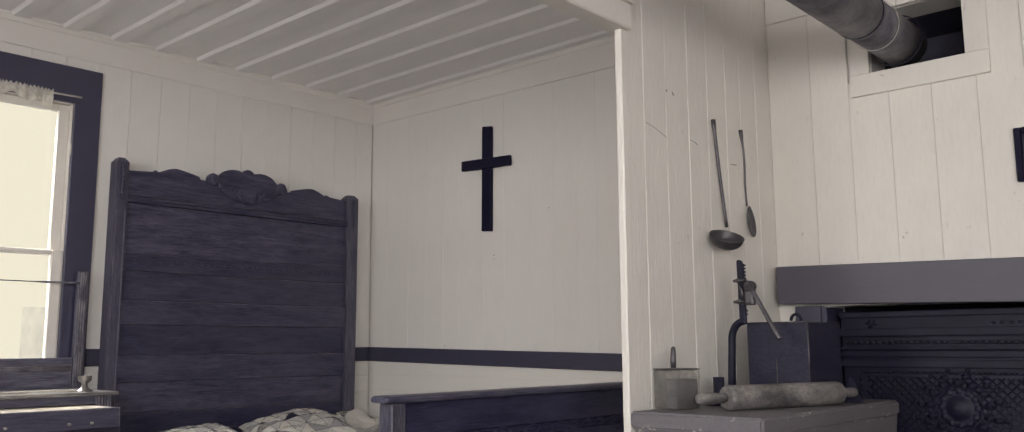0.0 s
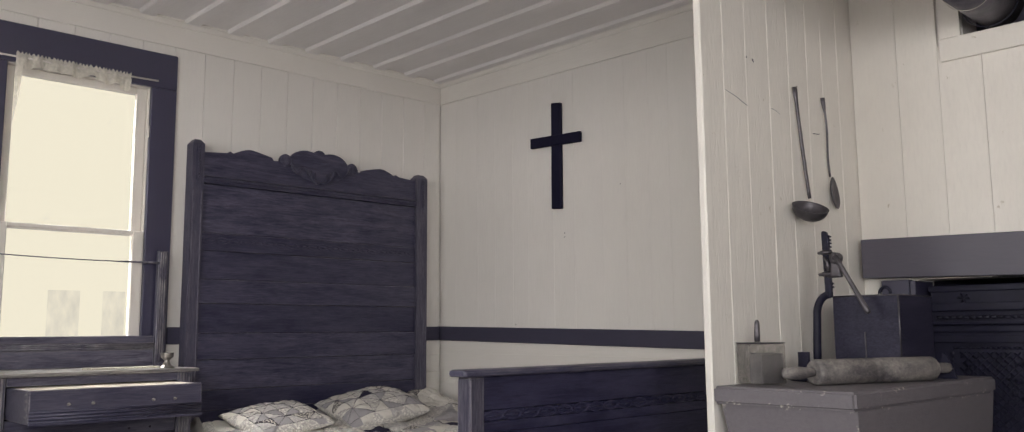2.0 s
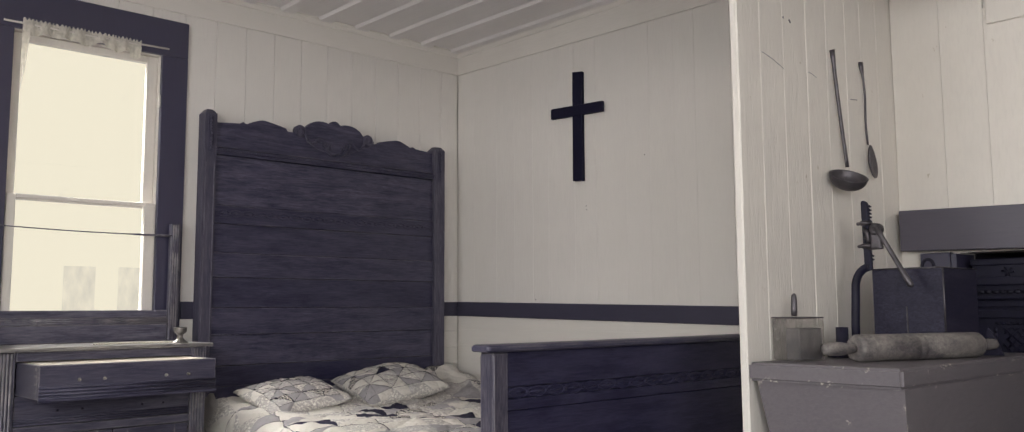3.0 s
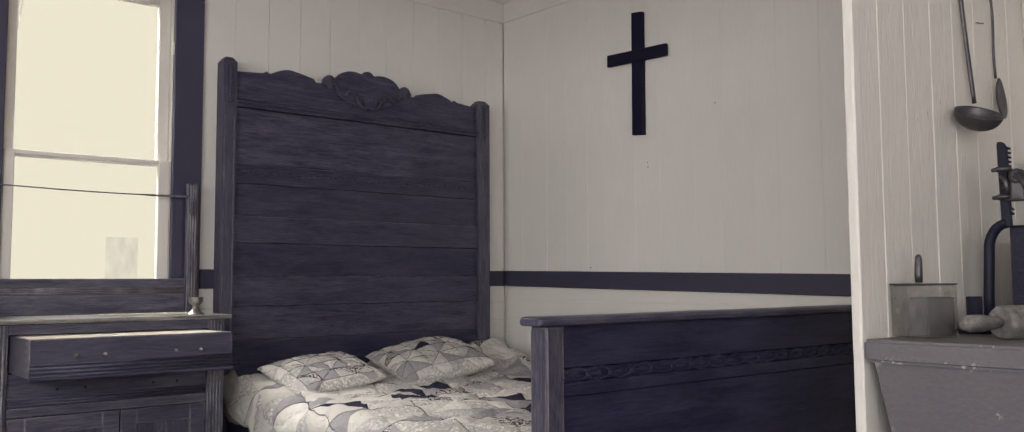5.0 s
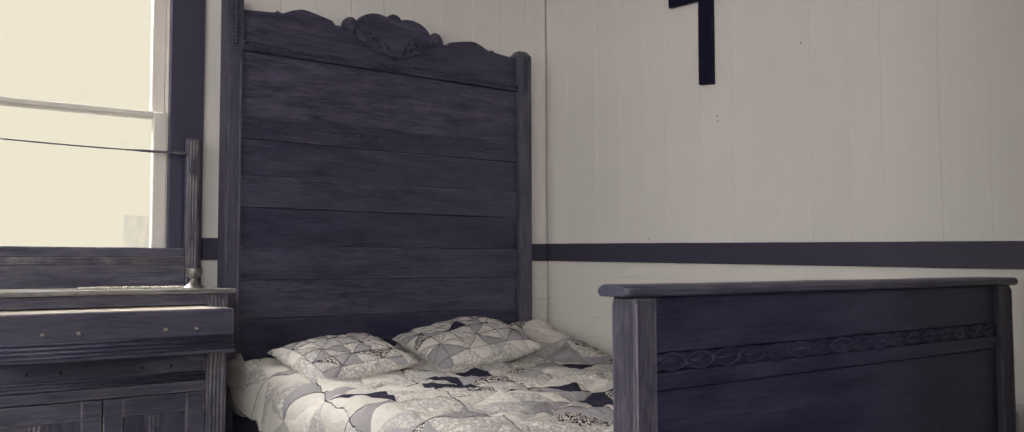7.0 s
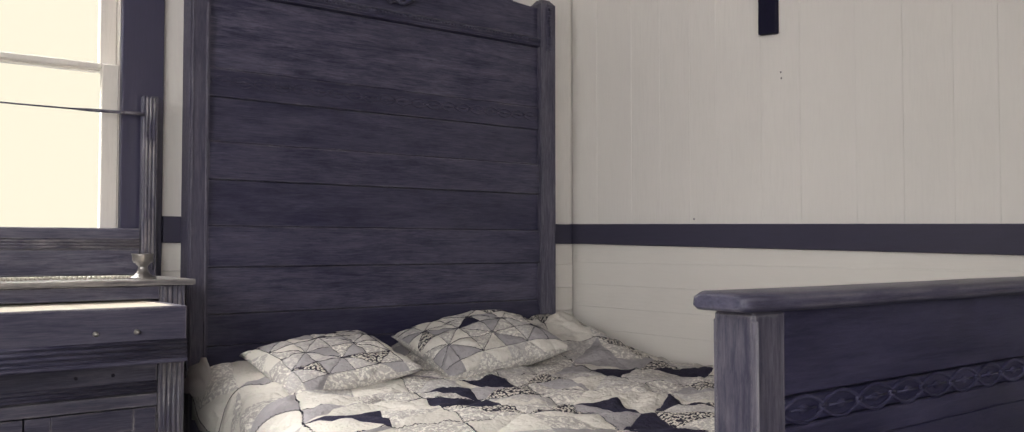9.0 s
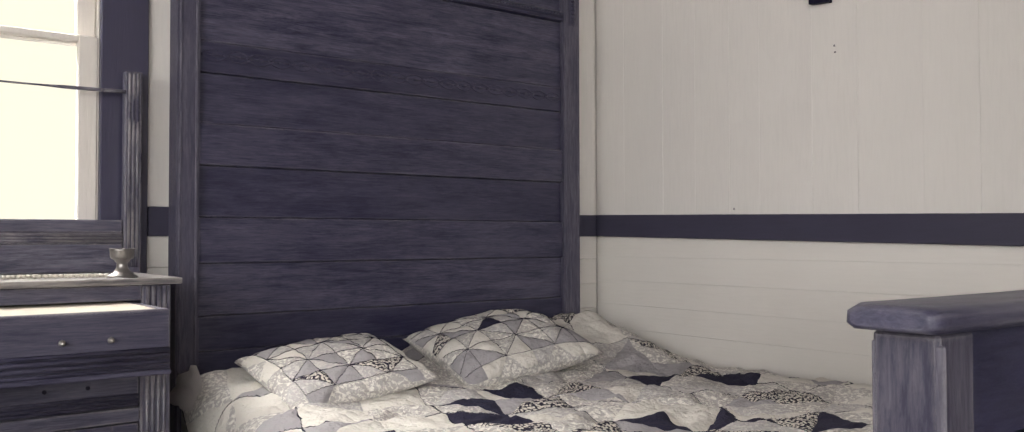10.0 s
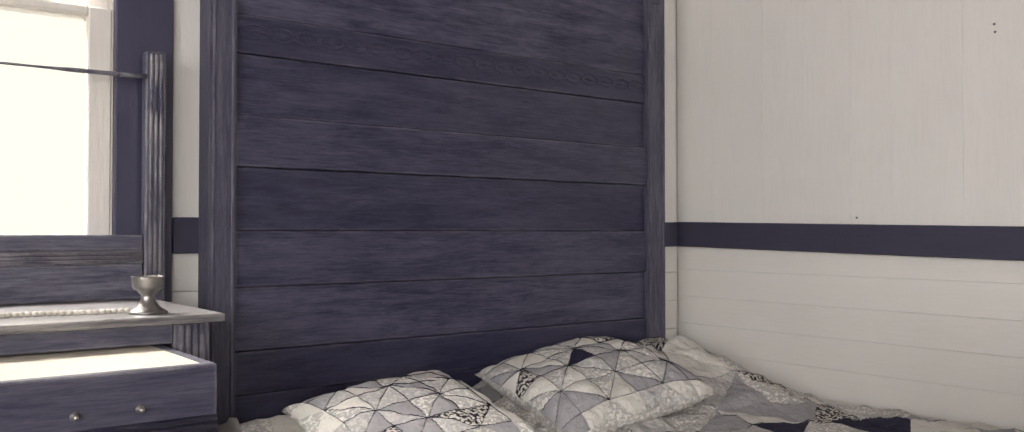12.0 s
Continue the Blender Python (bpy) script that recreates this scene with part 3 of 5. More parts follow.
solid("trim_frieze_kitchen", bm, WHITE_H, "white painted frieze board under the kitchen ceiling", "trim", "structure")

# chair rails: the old boards sag a little to the right
RS = -0.0195
bm = bmesh.new()
extrude_outline(bm, [(XW + PT, 0.843), (BX, 0.843 + RS * 2.64), (BX, 0.925 + RS * 2.64), (XW + PT, 0.925)], lambda a, b: (a, YW - PT - 0.020, b), (0, 0.019, 0), 0.002)
solid("chair_rail_north", bm, GREY, "dark grey painted chair rail on the white wall", "trim", "structure")
bm = bmesh.new()
box(bm, XW + PT + 0.001, XW + PT + 0.020, 1.757, YW - PT - 0.021, 0.842, 0.923, 0.002)
solid("chair_rail_west", bm, GREY, "dark grey painted chair rail on the white wall", "trim", "structure")
bm = bmesh.new()
box(bm, XW + PT + 0.001, XW + PT + 0.020, AY0, 0.888, 0.842, 0.923, 0.002)
solid("chair_rail_west_end", bm, GREY, "dark grey painted chair rail on the white wall", "trim", "structure")

# ---- window ----
window = thing("window_1", (XW, 1.32, WZ0), "tall sash window with dark grey casing and overbright panes", "window", kind="structure")
cx0, cx1 = XW + PT - 0.006, XW + 0.034
for name, y0, y1, z0, z1 in (("casing", 0.890, WY0 - 0.001, 0.70, 2.0695), ("casing", WY1 + 0.001, 1.755, 0.70, 2.0695), ("casing_head", 0.890, 1.755, 2.070, 2.244)):
    bm = bmesh.new()
    box(bm, cx0, cx1, y0, y1, z0, z1, 0.003)
    part(name, bm, GREY_V, window)
bm = bmesh.new()
box(bm, XW - 0.14, XW + 0.060, 0.88, 1.69, 0.825, 0.862, 0.006)
part("window_sill", bm, GREY, window)
# jamb lining
for y0, y1 in ((WY0, WY0 + 0.003), (WY1 - 0.0025, WY1)):
    bm = bmesh.new()
    box(bm, XW - 0.14, XW + 0.014, y0, y1, WZ0 + 0.003, WZ1)
    part("jamb_lining", bm, WHITE_SASH, window, "white painted lining of the window")
bm = bmesh.new()
box(bm, XW - 0.14, XW + 0.014, WY0 + 0.0035, WY1 - 0.003, WZ1 - 0.004, WZ1)
part("head_lining", bm, WHITE_SASH, window)


def sash(x0, x1, z0, z1, low, high):
    s = thing_part("sash", window)
    y0, y1, st, sr = WY0 + 0.004, WY1 - 0.003, 0.037, 0.047
    for nm, a in (("stile", (y0, y0 + st, z0, z1)), ("stile", (y1 - sr, y1, z0, z1)), ("sash_rail", (y0 + st, y1 - sr, z0, z0 + low)), ("sash_rail", (y0 + st, y1 - sr, z1 - high, z1))):
        b2 = bmesh.new()
        box(b2, x0, x1, *a, 0.003)
        part(nm, b2, WHITE_SASH, s)
    b2 = bmesh.new()
    xm = (x0 + x1) / 2
    box(b2, xm - 0.0015, xm + 0.0015, y0 + st - 0.004, y1 - sr + 0.004, z0 + low - 0.004, z1 - high + 0.004)
    g = part("pane", b2, GLASS, s, "clear window pane")
    g.visible_shadow = False


def thing_part(name, parent):
    e = new(name)
    e.empty_display_size = 0.05
    e.parent = parent
    return e


sash(XW - 0.012, XW + 0.016, WZ0 + 0.004, 1.372, 0.020, 0.018)
sash(XW - 0.044, XW - 0.016, 1.350, WZ1 - 0.005, 0.026, 0.034)
bm = bmesh.new()
box(bm, XW + 0.0165, XW + 0.032, WY1 - 0.010, WY1 - 0.001, 1.822, 1.878, 0.002)
part("sash_catch", bm, WHITE_SASH, window, "small white painted catch")

# ---- yard seen through the window, a backdrop that glows by itself ----
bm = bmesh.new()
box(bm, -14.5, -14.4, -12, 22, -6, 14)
bd = solid("backdrop", bm, BACKDROP, "glowing backdrop of an overexposed pale yard and sky", "backdrop", "structure")
for y0, y1, z0, z1 in ((3.50, 3.86, 0.86, 1.44), (4.16, 4.42, 0.86, 1.44)):
    bm = bmesh.new()
    box(bm, -12.06, -12.0, y0, y1, z0 - 0.6, z1)
    part("far_window", bm, BACKDROP_WIN, bd, "glowing far window, its glare put into the colour")

# ---- boards of the walls ----
# window wall: upright boards above the rail, level boards below
edges = [2.057 + 0.1555 * i for i in range(-19, 10)]
for y0 in edges:
    y1 = min(y0 + 0.1555, YW - PT - 0.006)
    if y0 < AY0 or y1 - y0 < 0.01:
        continue
    spans = [(0.90, 2.296)]
    if y1 > 0.90 and y0 < 1.75:
        spans = [(2.20, 2.296)]
    for z0, z1 in spans:
        if y0 < 1.75 < y1:
            plank("board", WHITE, wall_west, (0, 1, 0), (0, 0, 1), (1, 0, 0), (XW, 1.745, 0.90), y1 - 1.746, 1.30, PT, 0.002)
        plank("board", WHITE, wall_west, (0, 1, 0), (0, 0, 1), (1, 0, 0), (XW, y0, z0), y1 - y0 - 0.0012, z1 - z0, PT + random.uniform(-.0008, .0008), 0.002)
z = 0.0
while z < 0.83:
    plank("level_board", WHITE_H, wall_west, (0, 0, 1), (0, 1, 0), (1, 0, 0), (XW, 1.757, z), 0.0935, YW - PT - 1.763, PT, 0.002)
    plank("level_board", WHITE_H, wall_west, (0, 0, 1), (0, 1, 0), (1, 0, 0), (XW, AY0, z), 0.0935, 0.888 - AY0, PT, 0.002)
    z += 0.0945
# far wall, bedroom side
x = XW + PT
i = 0
while x < BX - 0.006:
    w = (0.1510, 0.196, 0.150, 0.147, 0.121, 0.193)[i % 6]
    x1 = min(x + w, BX)
    plank("board", WHITE, wall_north, (1, 0, 0), (0, 0, 1), (0, -1, 0), (x, YW, 0.845), x1 - x - 0.0003, 2.297 - 0.845 - 0.003, PT + random.uniform(-.0003, .0003), 0.0007)
    x, i = x1, i + 1
z = 0.0495 - 0.0895
while z < 0.83:
    zz = max(z, 0.0)
    plank("level_board", WHITE_H, wall_north, (0, 0, 1), (1, 0, 0), (0, -1, 0), (XW + PT, YW, zz), min(z + 0.0892, 0.850) - zz, BX - XW - PT, PT + random.uniform(-.0003, .0003), 0.0007)
    z += 0.0895
# far wall, kitchen side
x = PX - 0.044 - 0.0185 + 0.045
for i in range(26):
    x0, x1 = (pface(YW) + 0.003 if i == 0 else x), x + 0.1545
    if i == 0:
        pieces = [(0.0, 2.30)]
    elif x1 < RX1 + 0.1 and x0 > RX0 - 0.12:
        pieces = [(1.08, 2.30)] if (x1 < HX0 or x0 > HX1) else [(1.08, HZ0 - 0.02), (HZ1 + 0.02, 2.30)]
    else:
        pieces = [(0.0, 2.30)]
    for z0, z1 in pieces:
        plank("board", WHITE_K, wall_north, (1, 0, 0), (0, 0, 1), (0, -1, 0), (x0, YW, z0), x1 - x0 - 0.001, z1 - z0, PT + random.uniform(-.0004, .0004), 0.0010)
    x = x1
    if x > KX1 - 0.16:
        break
# partition boards, showing on both sides
cuts = [JY + 0.031, 2.423, 2.569, 2.726, 2.872, 3.023, 3.150, 3.292, YW - 0.001]
for y0, y1 in zip(cuts, cuts[1:]):
    t = 0.022 + random.uniform(-.001, .001)
    plank("board", WHITE_K, partition, (LEAN, 1, 0), (0, 0, 1), (1, 0, 0), (pface(y0) - 0.022, y0, 0), y1 - y0 - 0.0005, ZC, t, 0.0022)
# the square frame round the flue hole
for nm, x0, x1, z0, z1 in (("flue_trim", HX0 - 0.077, HX1 + 0.079, HZ0 - 0.086, HZ0), ("flue_trim", HX0 - 0.077, HX0, HZ0 + 0.0005, HZ1), ("flue_trim", HX1, HX1 + 0.079, HZ0 + 0.0005, HZ1), ("flue_trim", HX0 - 0.077, HX1 + 0.079, HZ1 + 0.0005, HZ1 + 0.06)):
    bm = bmesh.new()
    box(bm, x0, x1, YW - PT - 0.016, YW - PT - 0.0005, z0, z1, 0.002)
    part(nm, bm, WHITE_K, wall_north)
# nails and a bent wire in the walls
for yy, zz in ((2.575, 1.80), (2.615, 1.80), (2.62, 1.795)):
    bm = bmesh.new()
    ball(bm, (pface(yy) + 0.001, yy, zz), 0.0035, (0.5, 1, 1.2), 8)
    part("nail", bm, MANTEL, partition)
bm = bmesh.new()
tube(bm, [(pface(3.045), 3.045, 1.612), (pface(3.075) + 0.012, 3.075, 1.612)], 0.0016, 6)
part("bent_wire", bm, MANTEL, partition)
for xx, zz in ((-3.245, 1.405), (-3.243, 1.385), (-2.86, 1.62), (-3.62, 0.93)):
    bm = bmesh.new()
    ball(bm, (xx, YW - PT, zz), 0.0034, (1, 0.5, 1), 8)
    part("nail", bm, CHEST, wall_north)
# chipped cracks on the partition
bm = bmesh.new()
for y0, y1, z0, z1 in ((2.43, 2.565, 1.660, 1.632), (2.732, 2.79, 1.652, 1.643)):
    tube(bm, [(pface(y0) + 0.0005, y0, z0), (pface((y0 + y1) / 2) + 0.0008, (y0 + y1) / 2, (z0 + z1) / 2 + 0.003), (pface(y1) + 0.0005, y1, z1)], 0.0011, 6)
part("board_end_joint", bm, GREY, partition)


# ---- the bed ----
def carved_chain(bm, y0, y1, z, h, x, step):
    """A run of pointed ovals with a leaf in each, in low relief, along y on a face that looks to +x."""
    n = max(1, round((y1 - y0) / step))
    s = (y1 - y0) / n
    for i in range(n):
        c = y0 + (i + 0.5) * s
        for sg in (1, -1):
            pts = [(x, c - s * 0.62 + s * 1.24 * k / 10, z + sg * h * 0.46 * math.sin(math.pi * k / 10)) for k in range(11)]
            tube(bm, pts, h * 0.075, 6)
        ball(bm, (x, c, z), h * 0.20, (0.3, 1.6, 0.8), 8)
        tube(bm, [(x, c - s * 0.34, z), (x + 0.002, c, z), (x, c + s * 0.34, z)], h * 0.05, 6)
    return bm


def build_bed():
    bed = thing("bed", (-3.15, 2.52, 0), "tall dark carved wooden bed with high headboard", "bed")
    hx = -4.170                      # front of headboard boards
    # headboard posts
    for y0, y1 in ((1.797, 1.857), (3.150, 3.224)):
        pz = 1.803 if y0 < 2 else 1.785
        bm = bmesh.new()
        b2 = bmesh.new()
        box(b2, -4.215, hx + 0.022, y0, y1, 0, pz)
        merge(bm, b2)
        yc, xc, hw, hd = (y0 + y1) / 2, (-4.215 + hx + 0.022) / 2, (y1 - y0) / 2, (hx + 0.022 + 4.215) / 2
        b2 = bmesh.new()
        lo = [b2.verts.new((xc + sx * hd, yc + sy * hw, pz)) for sx, sy in ((-1, -1), (1, -1), (1, 1), (-1, 1))]
        hi = [b2.verts.new((xc + sx * (hd - 0.016), yc + sy * (hw - 0.016), pz + 0.021)) for sx, sy in ((-1, -1), (1, -1), (1, 1), (-1, 1))]
        b2.faces.new(hi)
        for k in range(4):
            b2.faces.new((lo[k], lo[(k + 1) % 4], hi[(k + 1) % 4], hi[k]))
        merge(bm, b2)
        post = part("headboard_post", bm, BED_STILE, bed)
        bm = bmesh.new()
        box(bm, hx + 0.0225, hx + 0.026, yc - 0.014, yc + 0.014, pz - 0.185, pz - 0.010, 0.001)
        part("bead_block", bm, BED_V, post)
        bm = bmesh.new()
        for k in range(11):
            ball(bm, (hx + 0.029, yc, pz - 0.020 - k * 0.0148), 0.0076, (1, 1, 1), 8)
        part("bead_strip", bm, BED_V, post, "strip of turned beads")
        bm = bmesh.new()
        box(bm, hx + 0.0221, hx + 0.0255, y0 + 0.006, y0 + 0.012, 0.05, 1.57, 0.001)
        box(bm, hx + 0.0221, hx + 0.0255, y1 - 0.012, y1 - 0.006, 0.05, 1.57, 0.001)
        part("post_moulding", bm, BED_STILE, post)
    # boards of the headboard: some stand a little prouder
    rows = ((0.28, 0.530, 0.009), (0.530, 0.625, 0.012), (0.625, 0.768, 0.004), (0.768, 0.893, 0.015), (0.893, 1.035, 0.004), (1.035, 1.150, 0.016), (1.150, 1.288, 0.004), (1.288, 1.375, 0.010), (1.375, 1.612, 0.004))
    for z0, z1, px in rows:
        bm = bmesh.new()
        box(bm, hx - 0.022, hx + px, 1.8575, 3.1495, z0 + 0.0006, z1 - 0.0006, 0.0024)
        part("headboard_board", bm, BED, bed)
    bm = bmesh.new()
    carved_chain(bm, 1.87, 3.14, 1.338, 0.034, hx + 0.010, 0.062)
    tagged(part("carved_band", bm, BED_V, bed, "low-relief carved vine band"), kind="stuff")
    # moulding with a row of small beads under the crest
    bm = bmesh.new()
    extrude_outline(bm, [(0, 1.612), (0.020, 1.616), (0.016, 1.626), (0.024, 1.634), (0.024, 1.642), (0.012, 1.650), (0, 1.652)], lambda a, b: (hx + a, 1.8575, b), (0, 1.292, 0))
    box(bm, hx - 0.02, hx, 1.8575, 3.1495, 1.612, 1.652)
    mould = part("crest_moulding", bm, BED, bed)
    bm = bmesh.new()
    for k in range(96):
        ball(bm, (hx + 0.0245, 1.866 + k * 0.01335, 1.638), 0.0048, (1, 1, 1), 6)
    part("bead_strip", bm, BED_V, mould)
    # crest board with its wavy upper edge
    mid = 2.505

    def half(d):
        """Height of the crest at a distance from its middle."""
        if d > 0.52:
            return 1.768 + 0.010 * (0.645 - d) / 0.125
        if d > 0.495:
            return 1.778 + 0.010 * math.sin((0.52 - d) / 0.025 * math.pi)
        if d > 0.27:
            s = (0.495 - d) / 0.225
            return 1.777 + 0.034 * math.sin(min(1, s * 2.1) * math.pi / 2) - 0.050 * max(0, s - 0.38) ** 1.3
        return 1.772
    top = []
    n = 130
    for k in range(n + 1):
        yy = 1.8575 + 1.292 * k / n
        top.append((yy, half(abs(yy - mid))))
    bm = bmesh.new()
    extrude_outline(bm, [(1.8575, 1.653), (3.1495, 1.653)] + list(reversed(top)), lambda a, b: (hx - 0.018, a, b), (0.020, 0, 0))
    crest = part("crest_board", bm, BED, bed)
    # lobed shell in the middle and scrolls beside it
    def lobes(d):
        d = abs(d)
        side = 1.770 + 0.080 * math.sqrt(max(0.0, 1 - ((d - 0.078) / 0.106) ** 2))
        knob = 1.832 + 0.029 * math.sqrt(max(0.0, 1 - (d / 0.034) ** 2)) if d < 0.034 else 0.0
        return max(side, knob)
    out = [(mid + 0.180 - 0.360 * k / 72, lobes(0.180 - 0.360 * k / 72)) for k in range(73)]
    bm = bmesh.new()
    extrude_outline(bm, out + [(mid - 0.165, 1.735), (mid - 0.10, 1.700), (mid, 1.686), (mid + 0.10, 1.700), (mid + 0.165, 1.735)], lambda a, b: (hx - 0.016, a, b), (0.023, 0, 0), 0.002)
    part("carved_shell", bm, BED, crest, "carved shell crest with lobed edge")
    for sg in (1, -1):
        bm = bmesh.new()
        c = (hx + 0.006, mid + sg * 0.203, 1.782)
        lathe(bm, [(0.031, -0.022), (0.033, 0.002), (0.030, 0.007), (0.004, 0.006)], c, (1, 0, 0), 24)
        pts = []
        for k in range(34):
            a = k / 33 * math.pi * 2.6
            r = 0.030 - 0.024 * k / 33
            pts.append((hx + 0.013, c[1] + sg * r * math.cos(a), c[2] - r * math.sin(a)))
        tube(bm, pts, 0.0048, 6)
        part("scroll", bm, BED_V, crest, "carved rolled scroll")
        # S-shaped stem curling under the shell
        bm = bmesh.new()
        stem = [(0.180, 1.772), (0.163, 1.742), (0.140, 1.722), (0.120, 1.735), (0.105, 1.755), (0.085, 1.750), (0.070, 1.722), (0.052, 1.694), (0.025, 1.678), (0.004, 1.684)]
        tube(bm, [(hx + 0.017 + 0.004 * math.sin(i * 1.1), mid + sg * q, w) for i, (q, w) in enumerate(stem)], [0.004, 0.006, 0.007, 0.006, 0.005, 0.006, 0.007, 0.008, 0.007, 0.004], 8)
        part("carved_stem", bm, BED_V, crest, "carved curling stem")
        for j in range(3):
            bm = bmesh.new()
            yy, zz = mid + sg * (0.030 + 0.022 * j), 1.712 + 0.010 * j
            tube(bm, [(hx + 0.014, yy, zz - 0.020), (hx + 0.022, yy + sg * 0.008, zz), (hx + 0.014, yy + sg * 0.004, zz + 0.022)], [0.003, 0.007, 0.003], 8)
            part("carved_leaf", bm, BED_V, crest)
    # back frame
    bm = bmesh.new()
    box(bm, -4.205, hx - 0.0225, 1.8575, 3.1495, 0.30, 1.66)
    part("back_panel", bm, BED, bed)
    # footboard
    fx = -2.090
    bm = bmesh.new()
    rail = [(fx - 0.058, 0.758), (fx + 0.010, 0.758), (fx + 0.015, 0.763), (fx + 0.015, 0.773), (fx + 0.008, 0.779), (fx - 0.054, 0.780), (fx - 0.064, 0.774), (fx - 0.065, 0.763)]
    ends = [(0.016 * (1 - math.cos(a)), 0.62 + 0.38 * math.sin(a)) for a in (math.pi / 2 * k / 5 for k in range(6))]
    rows_y = [(1.730 + d, k) for d, k in ends] + [(1.730 + 1.529 * q / 12, 1.0) for q in range(1, 12)] + [(3.259 - d, k) for d, k in reversed(ends)]
    loops = []
    for yy, k in rows_y:
        worn = 0.0012 * noise.noise((yy * 9.0, 0, 4.4))
        loops.append([bm.verts.new((fx - 0.025 + (a + 0.025 - fx) * (0.4 + 0.6 * k), yy, 0.769 + (b - 0.769) * k + worn)) for a, b in rail])
    for la, lb in zip(loops, loops[1:]):
        for k in range(len(rail)):
            f = bm.faces.new((la[k], la[(k + 1) % len(rail)], lb[(k + 1) % len(rail)], lb[k]))
            f.smooth = True
    bm.faces.new(loops[0])
    bm.faces.new(loops[-1])
    part("top_rail", bm, BED, bed)
    for y0, y1, ins in ((1.762, 1.820, 0.02), (3.176, 3.238, -0.03)):
        bm = bmesh.new()
        box(bm, fx - 0.057, fx, y0, y1, 0, 0.7575, 0.004)
        p = part("footboard_post", bm, BED_POST, bed, "worn lighter footboard post")
        bm = bmesh.new()
        ye = y0 if ins > 0 else y1
        box(bm, fx - 0.058, fx + 0.004, ye + ins * 0.15 - 0.002, ye + ins * 0.15 + 0.002, 0.05, 0.748, 0.0015)
        part("post_bead", bm, BED_POST, p)
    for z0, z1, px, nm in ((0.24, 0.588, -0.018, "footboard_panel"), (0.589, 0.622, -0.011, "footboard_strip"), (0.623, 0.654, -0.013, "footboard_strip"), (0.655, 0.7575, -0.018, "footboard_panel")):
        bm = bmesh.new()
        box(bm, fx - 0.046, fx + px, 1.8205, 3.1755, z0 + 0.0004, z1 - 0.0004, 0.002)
        part(nm, bm, BED_FOOT_SHADED, bed)
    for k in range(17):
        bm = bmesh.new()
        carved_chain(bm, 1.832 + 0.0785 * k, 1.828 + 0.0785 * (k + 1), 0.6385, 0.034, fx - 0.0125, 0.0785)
        part("carved_oval", bm, BED_FOOT_SHADED, bed)
    bm = bmesh.new()
    box(bm, fx - 0.050, fx - 0.008, 1.8205, 3.1755, 0.18, 0.24, 0.004)
    part("bottom_rail", bm, BED, bed)
    for y0 in (1.835, 3.085):
        bm = bmesh.new()
        box(bm, -4.146, fx - 0.0575, y0, y0 + 0.030, 0.20, 0.36, 0.004)
        part("side_rail", bm, BED, bed)
    return bed


bed = build_bed()

# mattress and quilt
bm = bmesh.new()
box(bm, -4.14, -2.15, 1.838, 3.300, 0.24, 0.395, 0.03, 3)
solid("mattress", bm, SHEET, "pale mattress under the quilt", "mattress", at=(-3.17, 2.55, 0.24))


def smooth01(t):
    t = max(0.0, min(1.0, t))
    return t * t * (3 - 2 * t)


def quilt_z(x, y):
    z = 0.425 + 0.020 * smooth01((-3.55 - x) / 0.5)
    z += 0.086 * math.exp(-(((x + 4.02) / 0.20) ** 2)) * smooth01((y - 2.35) / 0.25) * smooth01((3.33 - y) / 0.20)
    z += 0.022 * math.exp(-(((x + 4.02) / 0.22) ** 2)) * smooth01((2.40 - y) / 0.30)
    z += 0.030 * math.exp(-(((y - 3.12) / 0.12) ** 2)) * smooth01((-3.5 - x) / 0.3) - 0.030 * smooth01((y - 3.18) / 0.2)
    # folds: soft swells and sharper creases
    z += 0.014 * noise.noise((x * 3.1, y * 3.6, 0.3)) + 0.028 * (0.4 - abs(noise.noise((x * 5.3 + 1.7, y * 4.1 - x * 1.8, 4.2))))
    z += 0.025 * (0.4 - abs(noise.noise((x * 10.5, y * 9.0 + x * 3.0, 8.8)))) + 0.008 * (0.4 - abs(noise.noise((x * 19.0 - y * 5.0, y * 17.0, 2.6)))) + 0.0070 * (0.35 - abs(noise.noise((x * 26 + y * 9, y * 34 - x * 6, 1.0))))
    return z


def quilt_at(x, s):
    """Place of the cloth at x along the bed and s across it; below 0 it hangs down the open side."""
    edge = 1.868 + 0.032 * smooth01((-3.6 - x) / 0.45) + 0.016 * noise.noise((x * 4.0, 0, 2.0))
    r = 0.085
    if s < 0:
        hang = -s
        if hang < r * 1.3:
            a = hang / r
            y, dz = edge - r * math.sin(a), -r * (1 - math.cos(a))
        else:
            a = 1.3
            y, dz = edge - r * math.sin(a) - 0.12 * (hang - r * 1.3), -r * (1 - math.cos(a)) - 0.98 * (hang - r * 1.3)
        y += 0.030 * noise.noise((x * 6.5, hang * 3.0, 7.7)) * min(1, hang / 0.1)
        return Vector((x, y, quilt_z(x, edge) + dz))
    y = min(edge + s, 3.400)
    over = max(0.0, edge + s - 3.400)
    return Vector((x, y + (0.01 if over > 0 else 0), quilt_z(x, y) - over * 0.9))


def lifted(surface, u, v, h):
    """A point h above a cloth surface."""
    p = surface(u, v)
    nr = (surface(u + 0.004, v) - p).cross(surface(u, v + 0.004) - p)
    return p + nr.normalized() * h


